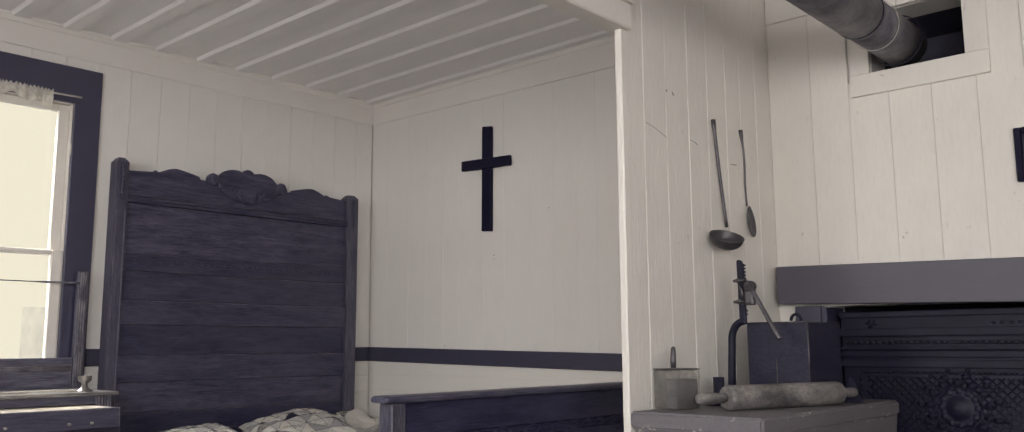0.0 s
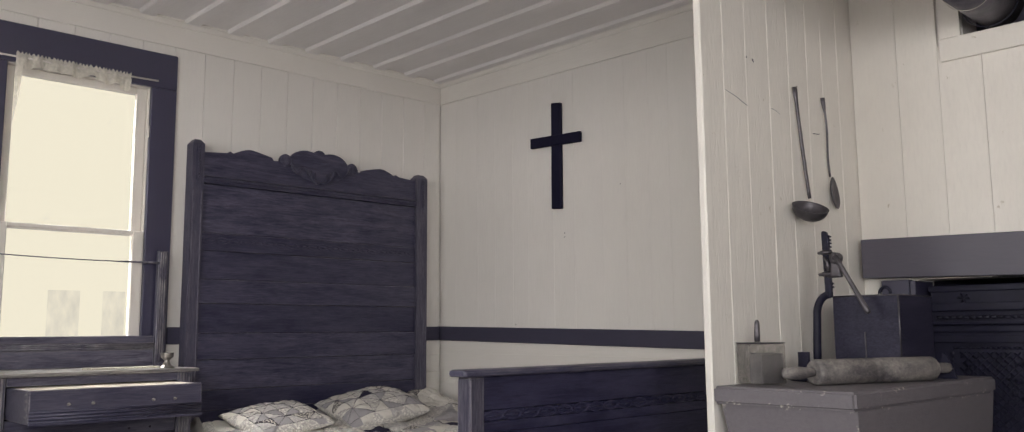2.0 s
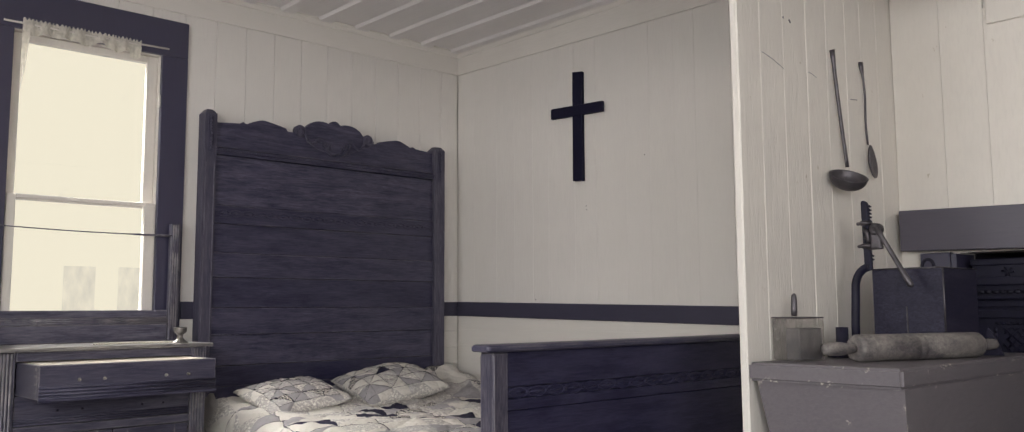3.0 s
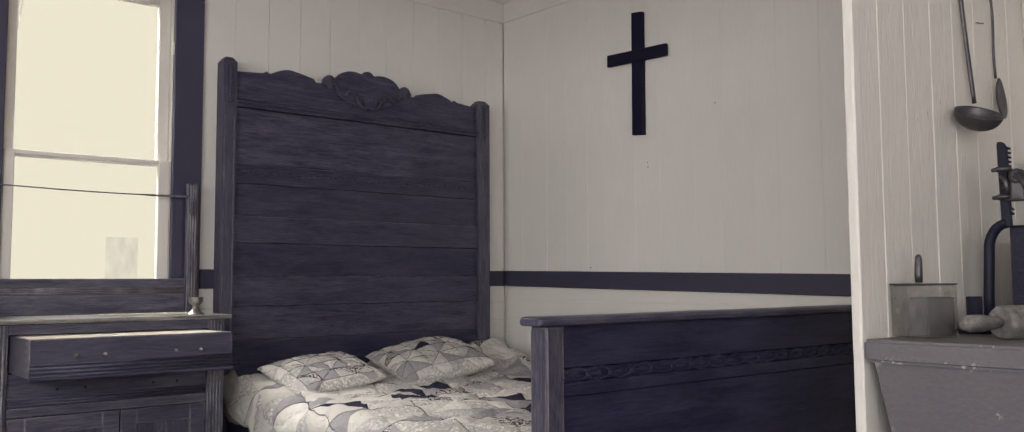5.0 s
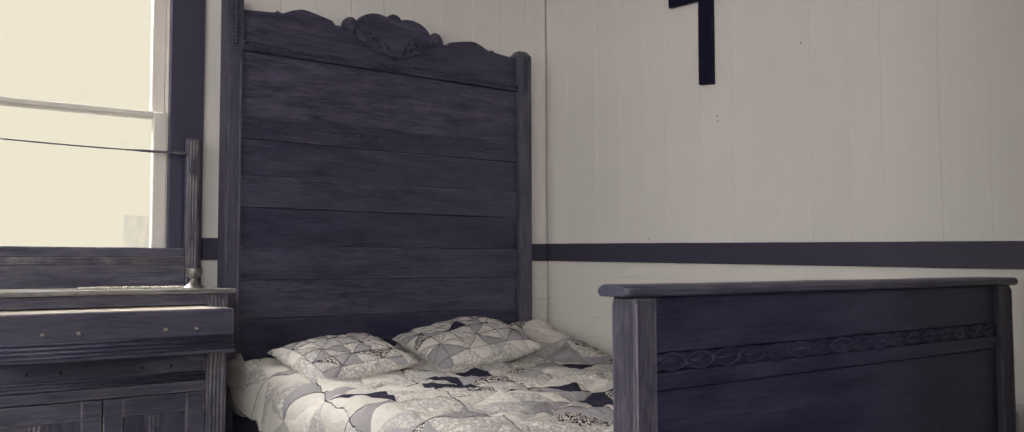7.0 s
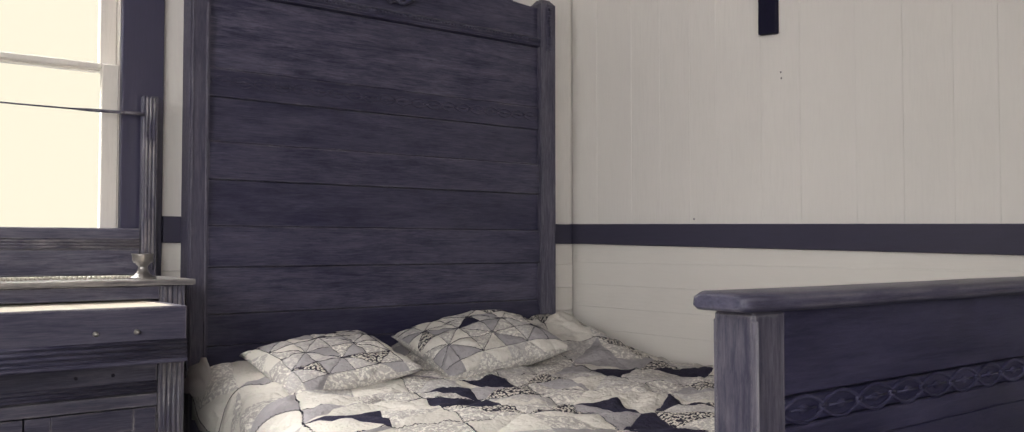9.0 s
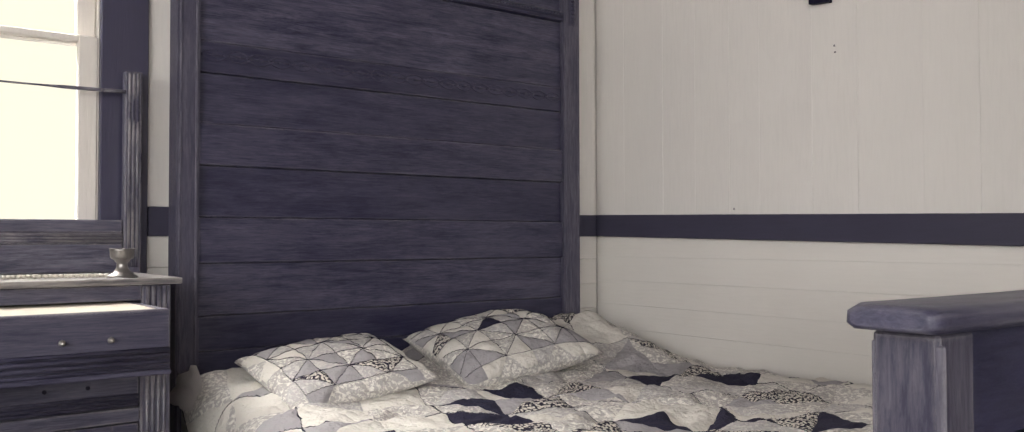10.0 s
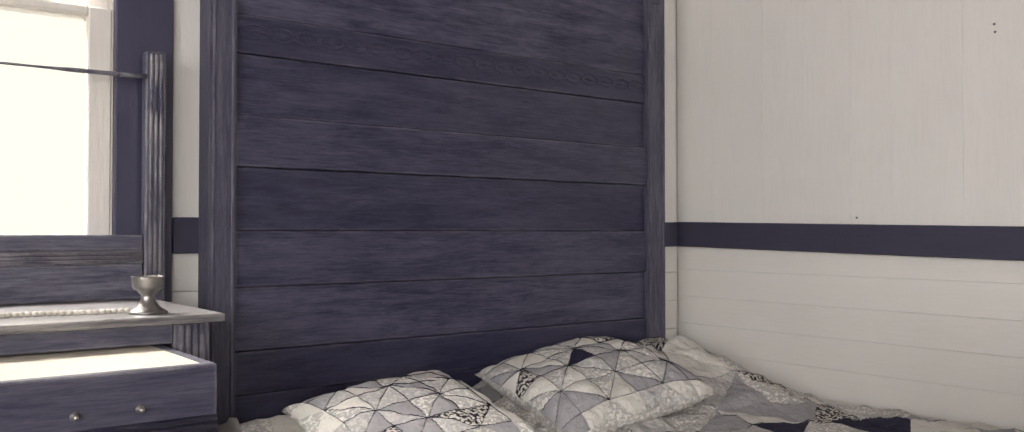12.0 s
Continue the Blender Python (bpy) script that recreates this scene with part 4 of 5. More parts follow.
def cloth_mesh(name, verts, faces, mat):
    me = bpy.data.meshes.new(name)
    me.from_pydata([tuple(p) for p in verts], [], faces)
    me.polygons.foreach_set("use_smooth", [True] * len(me.polygons))
    me.materials.append(mat)
    return me


def patchwork(parent, surface, lo, hi, cell, turn, origin, n, puff, chosen, weights, rng, diagonals):
    """Triangular patches sewn over a surface, each a puffed piece of its own, with zigzag thread along the seams."""
    ux, uy = Vector((math.cos(turn), math.sin(turn))), Vector((-math.sin(turn), math.cos(turn)))

    def clamp(p):
        return Vector((max(lo[0], min(hi[0], p.x)), max(lo[1], min(hi[1], p.y))))

    def corner(i, j):
        p = Vector(origin) + ux * (i * cell) + uy * (j * cell)
        return p + Vector((noise.noise((i * 1.7, j * 1.3, 3.3)), noise.noise((i * 1.1, j * 2.3, 8.1)))) * cell * 0.10

    span = int(3.0 / cell) if hi[0] - lo[0] > 1 else 5
    seams = []
    for i in range(-span, span):
        for j in range(-span, span):
            a, b, c, d = corner(i, j), corner(i + 1, j), corner(i + 1, j + 1), corner(i, j + 1)
            if diagonals or j % 2 == 0:
                seams.append((a, b))
            if diagonals or i % 2 == 0:
                seams.append((a, d))
            if (i + j) % 2:
                tris = ((a, b, c), (a, c, d))
                if diagonals:
                    seams.append((a, c))
            else:
                tris = ((a, b, d), (b, c, d))
                if diagonals:
                    seams.append((b, d))
            for tri in tris:
                mid = (tri[0] + tri[1] + tri[2]) / 3
                if not (lo[0] < mid.x < hi[0] and lo[1] < mid.y < hi[1]):
                    continue
                key = None
                for name, spots in chosen.items():
                    for q in spots:
                        sg = [(tri[(k + 1) % 3] - tri[k]).x * (q[1] - tri[k].y) - (tri[(k + 1) % 3] - tri[k]).y * (q[0] - tri[k].x) for k in range(3)]
                        if min(sg) > 0:
                            key = name
                pick = rng.choices(list(weights), list(weights.values()))[0]
                key = key or pick
                verts, faces, at = [], [], {}
                for p in range(n + 1):
                    for q in range(n + 1 - p):
                        w = (p / n, q / n, 1 - p / n - q / n)
                        w2 = clamp(tri[0] * w[0] + tri[1] * w[1] + tri[2] * w[2])
                        at[p, q] = len(verts)
                        verts.append(lifted(surface, w2.x, w2.y, 0.0022 + puff * max(0.0, min(1.0, 4.5 * min(w))) ** 0.6))
                for p in range(n):
                    for q in range(n - p):
                        faces.append((at[p + 1, q], at[p, q + 1], at[p, q]))
                        if q < n - p - 1:
                            faces.append((at[p + 1, q], at[p + 1, q + 1], at[p, q + 1]))
                ob = new("patch", cloth_mesh("patch", verts, [f[::-1] for f in faces], PATCHES[key]))
                ob.parent = parent
    # zigzag thread, three-sided, a little above the seams
    verts, faces = [], []
    step, amp, rad = 0.0055, 0.0024 if hi[0] - lo[0] > 1 else 0.0014, 0.0009
    for a, b in seams:
        m = (a + b) / 2
        if not (lo[0] + 0.005 < m.x < hi[0] - 0.005 and lo[1] + 0.005 < m.y < hi[1] - 0.005):
            continue
        d = (b - a).normalized()
        side = Vector((-d.y, d.x))
        k = max(2, int((b - a).length / step))
        prev = None
        for q in range(k + 1):
            w = a + (b - a) * (q / k) + side * (amp if q % 2 else -amp)
            if not (lo[0] < w.x < hi[0] and lo[1] < w.y < hi[1]):
                prev = None
                continue
            low, top = lifted(surface, w.x, w.y, 0.002), lifted(surface, w.x, w.y, 0.0038)
            sd = Vector((d.x, d.y, 0)) * rad
            ring = (len(verts), len(verts) + 1, len(verts) + 2)
            verts += [low - sd, low + sd, top]
            if prev:
                for e in range(3):
                    faces.append((prev[e], prev[(e + 1) % 3], ring[(e + 1) % 3], ring[e]))
            prev = ring
    ob = new("stitching", cloth_mesh("stitching", verts, faces, THREAD))
    ob.parent = parent
    tagged(ob, "dark zigzag stitching along the seams", kind="stuff")


NX, NY = 120, 120
S0, S1 = -0.20, 1.60
verts = [quilt_at(-4.150 + 1.998 * i / NX, S0 + (S1 - S0) * j / NY) for j in range(NY + 1) for i in range(NX + 1)]
faces = [(a, a + 1, a + NX + 2, a + NX + 1) for a in (j * (NX + 1) + i for j in range(NY) for i in range(NX))]
quilt = new("quilt", cloth_mesh("quilt", verts, faces, BACKING))
md = quilt.modifiers.new("thickness", 'SOLIDIFY')
md.thickness, md.offset = 0.010, -1.0
tagged(quilt, "rumpled patchwork quilt of grey and cream triangles", "quilt")
NAVY = [(-3.07, 2.49), (-2.99, 2.60), (-3.50, 2.89), (-3.42, 3.05), (-3.27, 2.14), (-3.40, 2.20), (-3.61, 2.44), (-2.75, 2.30), (-2.60, 2.75), (-2.45, 2.10)]
SLATE = [(-3.54, 1.78), (-3.42, 1.88), (-3.07, 2.78), (-3.04, 2.40), (-3.58, 2.78), (-3.53, 3.07)]
SPOT = [(-3.16, 2.22), (-3.51, 2.58), (-3.44, 2.46), (-3.10, 2.93), (-2.88, 2.74), (-2.86, 2.56), (-4.05, 3.05), (-3.98, 3.16)]
patchwork(quilt, lambda u, v: quilt_at(u, v - 1.868), (-4.148, 1.868 + S0 + 0.003), (-2.154, 1.868 + S1 - 0.003), 0.155, math.radians(-17), (-3.234, 2.76), 11, 0.0048,
          {"dark": NAVY, "grey": SLATE, "spots": SPOT}, {"cream": 27, "sprig": 36, "grey": 13, "slate": 20, "dark": 2, "spots": 3}, random.Random(7), False)


def pillow(label, at, rx, ry, rz, w, d, h, seed, chosen):
    def top(u, v, side=1):
        a, b = max(-1, min(1, 2 * u / w)), max(-1, min(1, 2 * v / d))
        fill = max(0.0, (1 - abs(a) ** 2.8) * (1 - abs(b) ** 2.8)) ** 0.58
        pinch = 1 - 0.045 * (1 - b * b) * abs(a) ** 3
        pinch2 = 1 - 0.045 * (1 - a * a) * abs(b) ** 3
        wob = 0.014 * noise.noise((a * 1.7 + seed, b * 1.7, seed)) + 0.006 * noise.noise((a * 5.0, b * 5.0 + seed, 3.1))
        crease = 0.008 * (abs(noise.noise((a * 3.1 + seed, b * 2.3, 9.0))) - 0.2)
        z = side * h * 0.5 * fill + (wob - crease) * fill * (1 if side > 0 else 0.3)
        return Vector((a * w / 2 * pinch, b * d / 2 * pinch2, z))

    n = 36
    vs, fs = [], []
    for side in (1, -1):
        off = len(vs)
        vs += [top(w * (i / n - 0.5), d * (j / n - 0.5), side) for j in range(n + 1) for i in range(n + 1)]
        for j in range(n):
            for i in range(n):
                q = off + j * (n + 1) + i
                f = (q, q + 1, q + n + 2, q + n + 1)
                fs.append(f if side > 0 else f[::-1])
    pm = cloth_mesh("pillow", vs, fs, PATCHES["sprig"])
    b2 = bmesh.new()
    b2.from_mesh(pm)
    bmesh.ops.remove_doubles(b2, verts=b2.verts[:], dist=0.0004)
    b2.to_mesh(pm)
    b2.free()
    ob = new("pillow", pm)
    ob.matrix_world = pose(*at, rx, ry, rz)
    tagged(ob, label, "pillow", "pillows on the bed")
    patchwork(ob, top, (-w / 2 * 0.985, -d / 2 * 0.985), (w / 2 * 0.985, d / 2 * 0.985), w / 5, 0.0, (0, 0), 6, 0.0040,
              chosen, {"cream": 20, "sprig": 28, "grey": 25, "slate": 23, "dark": 1, "spots": 3}, random.Random(int(seed * 10)), True)


pillow("patchwork pillow lying flat on the quilt", (-3.830, 2.104, 0.497), 7, 12, 1, 0.385, 0.390, 0.094, 1.3, {"grey": [(-0.05, 0.05), (0.06, 0.02), (-0.14, -0.12)], "spots": [(0.09, 0.07), (0.10, 0.13)]})
pillow("patchwork pillow propped against the headboard", (-3.862, 2.655, 0.515), 8, 13, -4, 0.41, 0.45, 0.130, 4.6, {"dark": [(-0.03, -0.04)], "spots": [(-0.12, 0.12), (0.0, 0.19)], "grey": [(0.05, 0.02), (-0.03, -0.14)]})

# corner of a sheet between bed and dresser
bm = bmesh.new()
rows_ = []
for j in range(9):
    row = []
    for i in range(9):
        a, b = i / 8, j / 8
        crown = 0.475 + 0.050 * min(1.0, a / 0.72) - 0.055 * max(0.0, (a - 0.72) / 0.28)
        row.append(bm.verts.new((-4.115 + 0.190 * a + 0.008 * noise.noise((a * 3, b * 3, 2)), 1.768 + 0.028 * b + 0.014 * noise.noise((a * 4, b * 4, 1)), 0.415 + (crown - 0.415) * b + 0.006 * noise.noise((a * 5, b * 5, 6)))))
    rows_.append(row)
for j in range(8):
    for i in range(8):
        f = bm.faces.new((rows_[j][i], rows_[j][i + 1], rows_[j + 1][i + 1], rows_[j + 1][i]))
        f.smooth = True
bmesh.ops.solidify(bm, geom=bm.faces[:], thickness=0.006)
solid("bed_sheet", bm, SHEET, "grey corner of a bed sheet beside the dresser", "sheet")


# ---- the cross on the wall ----
bm = bmesh.new()
yc0, yc1 = YW - PT - 0.024, YW - PT - 0.001
up = [(-3.317, 1.539), (-3.248, 1.533), (-3.246, 2.108), (-3.312, 2.116)]
extrude_outline(bm, up, lambda a, b: (a, yc0, b), (0, yc1 - yc0, 0), 0.003)
extrude_outline(bm, [(-3.467, 1.886), (-3.103, 1.872), (-3.103, 1.927), (-3.467, 1.942)], lambda a, b: (a, yc0 - 0.005, b), (0, 0.020, 0), 0.003)
solid("wall_cross", bm, BLACKWOOD, "plain black wooden cross hung on the white wall", "cross", at=(-3.30, YW - PT - 0.012, 1.52))


# ---- the dresser ----
def build_dresser():
    d = thing("dresser", (-3.95, 1.28, 0), "dark wooden dresser with an open top drawer and empty mirror posts", "dresser")
    y0, y1, xf, xb = 0.905, 1.686, -3.810, -4.215
    bm = bmesh.new()
    box(bm, xb, xb + 0.015, y0, y1, 0.06, 0.70)
    part("back_panel", bm, DRESSER, d)
    for a, b in ((y0, y0 + 0.020), (y1 - 0.020, y1)):
        bm = bmesh.new()
        box(bm, xb + 0.0155, xf - 0.0305, a, b, 0, 0.7325, 0.002)
        part("side_panel", bm, DRESSER_V, d)
    # front pilasters with reeded strips
    for a, b in ((y0, y0 + 0.064), (y1 - 0.064, y1)):
        bm = bmesh.new()
        box(bm, xf - 0.030, xf, a, b, 0, 0.7325, 0.003)
        p = part("pilaster", bm, DRESSER_V, d)
        bm = bmesh.new()
        for k in range(4):
            tube(bm, [(xf, a + 0.014 + k * 0.012, 0.05), (xf, a + 0.014 + k * 0.012, 0.728)], 0.0044, 8)
        part("reeding", bm, DRESSER_V, p, "reeded strip")
    # top
    # paler than the other dresser wood: the window's reflection is put into the colour
    bm = bmesh.new()
    box(bm, xb - 0.01, -3.782, 0.888, 1.704, 0.733, 0.7475, 0.0045, 2)
    part("top", bm, TOPWOOD, d, "worn top board, window light put into its pale colour")
    bm = bmesh.new()
    box(bm, xf - 0.028, xf + 0.003, y0 + 0.0645, y1 - 0.0645, 0.698, 0.7325, 0.002)
    part("apron", bm, DRESSER, d)
    # pulled-out drawer
    dr = thing_part("drawer", d)
    f0, f1, df = 0.975, 1.606, -3.542
    bm = bmesh.new()
    box(bm, df - 0.020, df, f0, f1, 0.578, 0.696, 0.002)
    part("drawer_front", bm, DRESSER, dr)
    bm = bmesh.new()
    for zz, r in ((0.618, 0.0045), (0.607, 0.0055), (0.595, 0.0055), (0.583, 0.0045)):
        tube(bm, [(df + 0.001, f0 + 0.001, zz), (df + 0.001, f1 - 0.001, zz)], r, 8)
    box(bm, df - 0.001, df + 0.012, f0, f1, 0.570, 0.580, 0.002)
    part("drawer_moulding", bm, DRESSER_M, dr)
    for a, b in ((f0, f0 + 0.014), (f1 - 0.014, f1)):
        bm = bmesh.new()
        box(bm, -4.05, df - 0.0205, a, b, 0.578, 0.695)
        part("drawer_side", bm, DRESSER, dr)
    bm = bmesh.new()
    box(bm, -4.05, df - 0.0205, f0 + 0.0145, f1 - 0.0145, 0.684, 0.6945, 0.001)
    part("drawer_cover", bm, PALE, dr, "pale bare wood cover of the open drawer")
    bm = bmesh.new()
    box(bm, -4.05, df - 0.0205, f0 + 0.0145, f1 - 0.0145, 0.580, 0.588)
    part("drawer_bottom", bm, DRESSER, dr)
    for yy in (1.107, 1.192, 1.413, 1.497):
        bm = bmesh.new()
        lathe(bm, [(0.0062, 0.0), (0.0062, 0.002), (0.0048, 0.004), (0.0030, 0.006), (0.0030, 0.010), (0.0040, 0.011), (0.0036, 0.013), (0.0004, 0.0145)], (df, yy, 0.642), (1, 0, 0), 10)
        part("drawer_screw", bm, STEEL, dr, "bright screw where a handle is missing")
    for zz in (0.602, 0.630, 0.658, 0.682):
        bm = bmesh.new()
        extrude_outline(bm, [(-0.021, -0.006), (-0.021, 0.006), (-0.046, 0.003), (-0.046, -0.003)], lambda a, b: (df + a, f0 - 0.0012, zz + b), (0, 0.002, 0))
        part("dovetail", bm, TOPWOOD, dr, "pale dovetail joint in the drawer side")
    # second drawer, shut
    bm = bmesh.new()
    box(bm, xf - 0.028, xf - 0.010, y0 + 0.0645, y1 - 0.0645, 0.462, 0.572, 0.002)
    s = part("lower_drawer", bm, DRESSER, d)
    bm = bmesh.new()
    for zz in (0.488, 0.478, 0.468):
        tube(bm, [(xf - 0.009, y0 + 0.066, zz), (xf - 0.009, y1 - 0.066, zz)], 0.0042, 8)
    part("drawer_moulding", bm, DRESSER_M, s)
    # raised dark discs stand in for the shade in the handle holes
    for yy in (1.12, 1.208, 1.432, 1.516):
        bm = bmesh.new()
        lathe(bm, [(0.0045, 0.0), (0.0045, 0.002), (0.003, 0.0022)], (xf - 0.010, yy, 0.513), (1, 0, 0), 10)
        part("screw_hole", bm, DARKHOLE, s, "dark disc for the shade in an empty handle hole")
    bm = bmesh.new()
    box(bm, xf - 0.026, xf - 0.004, y0 + 0.0645, y1 - 0.0645, 0.430, 0.461, 0.002)
    part("front_rail", bm, DRESSER, d)
    # two panelled doors
    mid = 1.322
    for a, b, hinge in ((y0 + 0.066, mid - 0.002, 0), (mid + 0.002, y1 - 0.066, 1)):
        bm = bmesh.new()
        for q in ((a, a + 0.055, 0.09, 0.427), (b - 0.055, b, 0.09, 0.427), (a + 0.055, b - 0.055, 0.09, 0.150), (a + 0.055, b - 0.055, 0.372, 0.427)):
            box(bm, xf - 0.026, xf - 0.008, q[0], q[1], q[2] + 0.0004, q[3] - 0.0004, 0.0015)
        dd = part("door", bm, DRESSER, d)
        bm = bmesh.new()
        box(bm, xf - 0.026, xf - 0.019, a + 0.0545, b - 0.0545, 0.1496, 0.3724)
        for k in range(3):
            yy = (a + b) / 2 - 0.012 + 0.012 * k
            tube(bm, [(xf - 0.018, yy, 0.16), (xf - 0.018, yy, 0.366)], 0.0035, 6)
        part("door_panel", bm, DRESSER_V, dd)
        bm = bmesh.new()
        hy = b + 0.001 if hinge else a - 0.001
        tube(bm, [(xf - 0.006, hy, 0.352), (xf - 0.006, hy, 0.400)], 0.004, 8)
        ball(bm, (xf - 0.006, hy, 0.405), 0.005, (1, 1, 1.2), 8)
        part("hinge", bm, IRON_RUB, dd)
    bm = bmesh.new()
    box(bm, xf - 0.026, xf - 0.010, y0 + 0.0645, y1 - 0.0645, 0.03, 0.088, 0.002)
    part("plinth", bm, DRESSER, d)
    # splashboard behind the top, and posts that once held a mirror
    mx = -4.222
    for z0, z1, px in ((0.748, 0.822, 0.0), (0.8225, 0.851, 0.004), (0.8515, 0.884, 0.0)):
        bm = bmesh.new()
        box(bm, mx - 0.018, mx + px, 0.905, 1.6815, z0, z1, 0.002)
        part("splash_board", bm, DRESSER, d)
    bm = bmesh.new()
    for zz in (0.829, 0.837, 0.845):
        tube(bm, [(mx + 0.004, 0.906, zz), (mx + 0.004, 1.681, zz)], 0.0032, 8)
    part("splash_moulding", bm, DRESSER, d)
    for a in (0.855, 1.683):
        bm = bmesh.new()
        box(bm, mx - 0.022, mx + 0.010, a, a + 0.043, 0.60, 1.278, 0.003)
        p = part("mirror_post", bm, DRESSER_V, d)
        bm = bmesh.new()
        for k in range(3):
            tube(bm, [(mx + 0.010, a + 0.011 + 0.0105 * k, 0.76), (mx + 0.010, a + 0.011 + 0.0105 * k, 1.272)], 0.0036, 8)
        part("reeding", bm, DRESSER_V, p)
    return d


build_dresser()

# dark cord stretched between the mirror posts
bm = bmesh.new()
tube(bm, [(-4.212, 1.684 - 0.787 * k / 16, 1.222 + 0.010 * (k / 16) ** 2 - 0.004 * math.sin(math.pi * k / 16)) for k in range(17)], [0.0048 if k < 4 else 0.0026 for k in range(17)], 8)
solid("mirror_cord", bm, DRESSER_V, "thin dark rod between the dresser's mirror posts", "rod", at=(-4.212, 1.69, 1.222))

# small pewter cup
bm = bmesh.new()
lathe(bm, [(0.033, 0.0), (0.034, 0.002), (0.030, 0.005), (0.020, 0.011), (0.0135, 0.020), (0.0115, 0.028), (0.0115, 0.033), (0.016, 0.036), (0.016, 0.039), (0.023, 0.042), (0.026, 0.048), (0.0265, 0.060), (0.028, 0.065), (0.025, 0.065), (0.022, 0.050), (0.010, 0.046)], (-3.862, 1.594, 0.7475), seg=32)
solid("pewter_cup", bm, PEWTER, "small footed pewter cup on the dresser top", "cup", at=(-3.862, 1.594, 0.7475))

# string of pale beads lying on the dresser top
rng = random.Random(4)
pts = []
beads = thing("bead_string", (-3.92, 1.40, 0.7475), "string of small pale beads lying on the dresser", "beads")
for k in range(31):
    t = k / 30
    pts.append((-3.885 - 0.022 * math.sin(t * 2.6) + 0.006 * math.sin(t * 9), 1.566 - 0.30 * t, 0.7522))
bm = bmesh.new()
tube(bm, pts, 0.0012, 6)
part("string", bm, BONE, beads)
bead_me = None
for p in pts:
    if bead_me is None:
        bm = bmesh.new()
        ball(bm, p, 0.0052, (0.9, 1.2, 0.9), 8)
        first = part("bead", bm, BONE, beads)
        bead_me, p0 = first.data, Vector(p)
    else:
        o = new("bead", bead_me)
        o.location = Vector(p) - p0 + Vector((rng.uniform(-.0012, .0012), rng.uniform(-.001, .001), 0))
        o.parent = beads

# ---- curtain valance ----
val = thing("curtain_valance", (-4.245, 1.30, 2.09), "short sheer white valance gathered on a thin rod", "curtain")
bm = bmesh.new()
tube(bm, [(-4.243, 0.965, 2.088), (-4.243, 1.30, 2.090), (-4.243, 1.655, 2.098)], 0.0045, 8)
part("curtain_rod", bm, WHITE_SASH, val, "thin pale curtain rod")
bm = bmesh.new()
NXV, NZV = 180, 12
grid = []
for j in range(NZV + 1):
    row = []
    for i in range(NXV + 1):
        u, v = i / NXV, j / NZV
        yy = 1.035 + 0.490 * u + 0.006 * noise.noise((u * 20, v * 3, 5))
        loose = 0.5 + 0.5 * noise.noise((u * 5.0, 0, 11.0))
        fold = (0.004 + 0.014 * loose) * math.sin(u * 44 + 5.0 * noise.noise((u * 4.0, 0, 2))) + 0.006 * noise.noise((u * 30, v * 2, 0))
        drop = 0.060 + 0.030 * noise.noise((u * 7.0, 0, 3)) + (0.022 if u > 0.90 else 0) + 0.26 * max(0.0, 1 - u / 0.055)
        zz = 2.108 - v * drop + 0.006 * (1 - v) * math.sin(u * 190 + 3 * noise.noise((u * 9, 0, 1)))
        row.append(bm.verts.new((-4.238 + fold * (0.35 + 0.65 * v), yy, zz)))
    grid.append(row)
for j in range(NZV):
    for i in range(NXV):
        f = bm.faces.new((grid[j][i], grid[j][i + 1], grid[j + 1][i + 1], grid[j + 1][i]))
        f.smooth = True
part("gathered_cloth", bm, SHEER, val)


# ---- kitchen side: mantel, stove, flue pipe ----
mantel = thing("mantel_surround", (-1.0, 3.40, 0), "grey painted mantel surround over the stove", "mantel")
bm = bmesh.new()
extrude_outline(bm, [(-1.617, 1.086), (0.80, 1.028), (0.80, 1.176), (-1.617, 1.236)], lambda a, b: (a, 3.362, b), (0, YW - PT - 0.001 - 3.362, 0), 0.003)
part("fascia", bm, MANTEL, mantel)
bm = bmesh.new()
box(bm, -1.556, -1.452, 3.385, YW - PT - 0.001, 0, 1.075, 0.003)
part("pilaster", bm, GREY_V, mantel)
bm = bmesh.new()
box(bm, -1.4515, -1.432, 3.395, YW + 0.12, 0, 1.07, 0.002)
part("return_board", bm, GREY_V, mantel)
bm = bmesh.new()
box(bm, 0.70, 0.80, 3.385, YW - PT - 0.001, 0, 1.02, 0.003)
part("pilaster", bm, GREY_V, mantel)


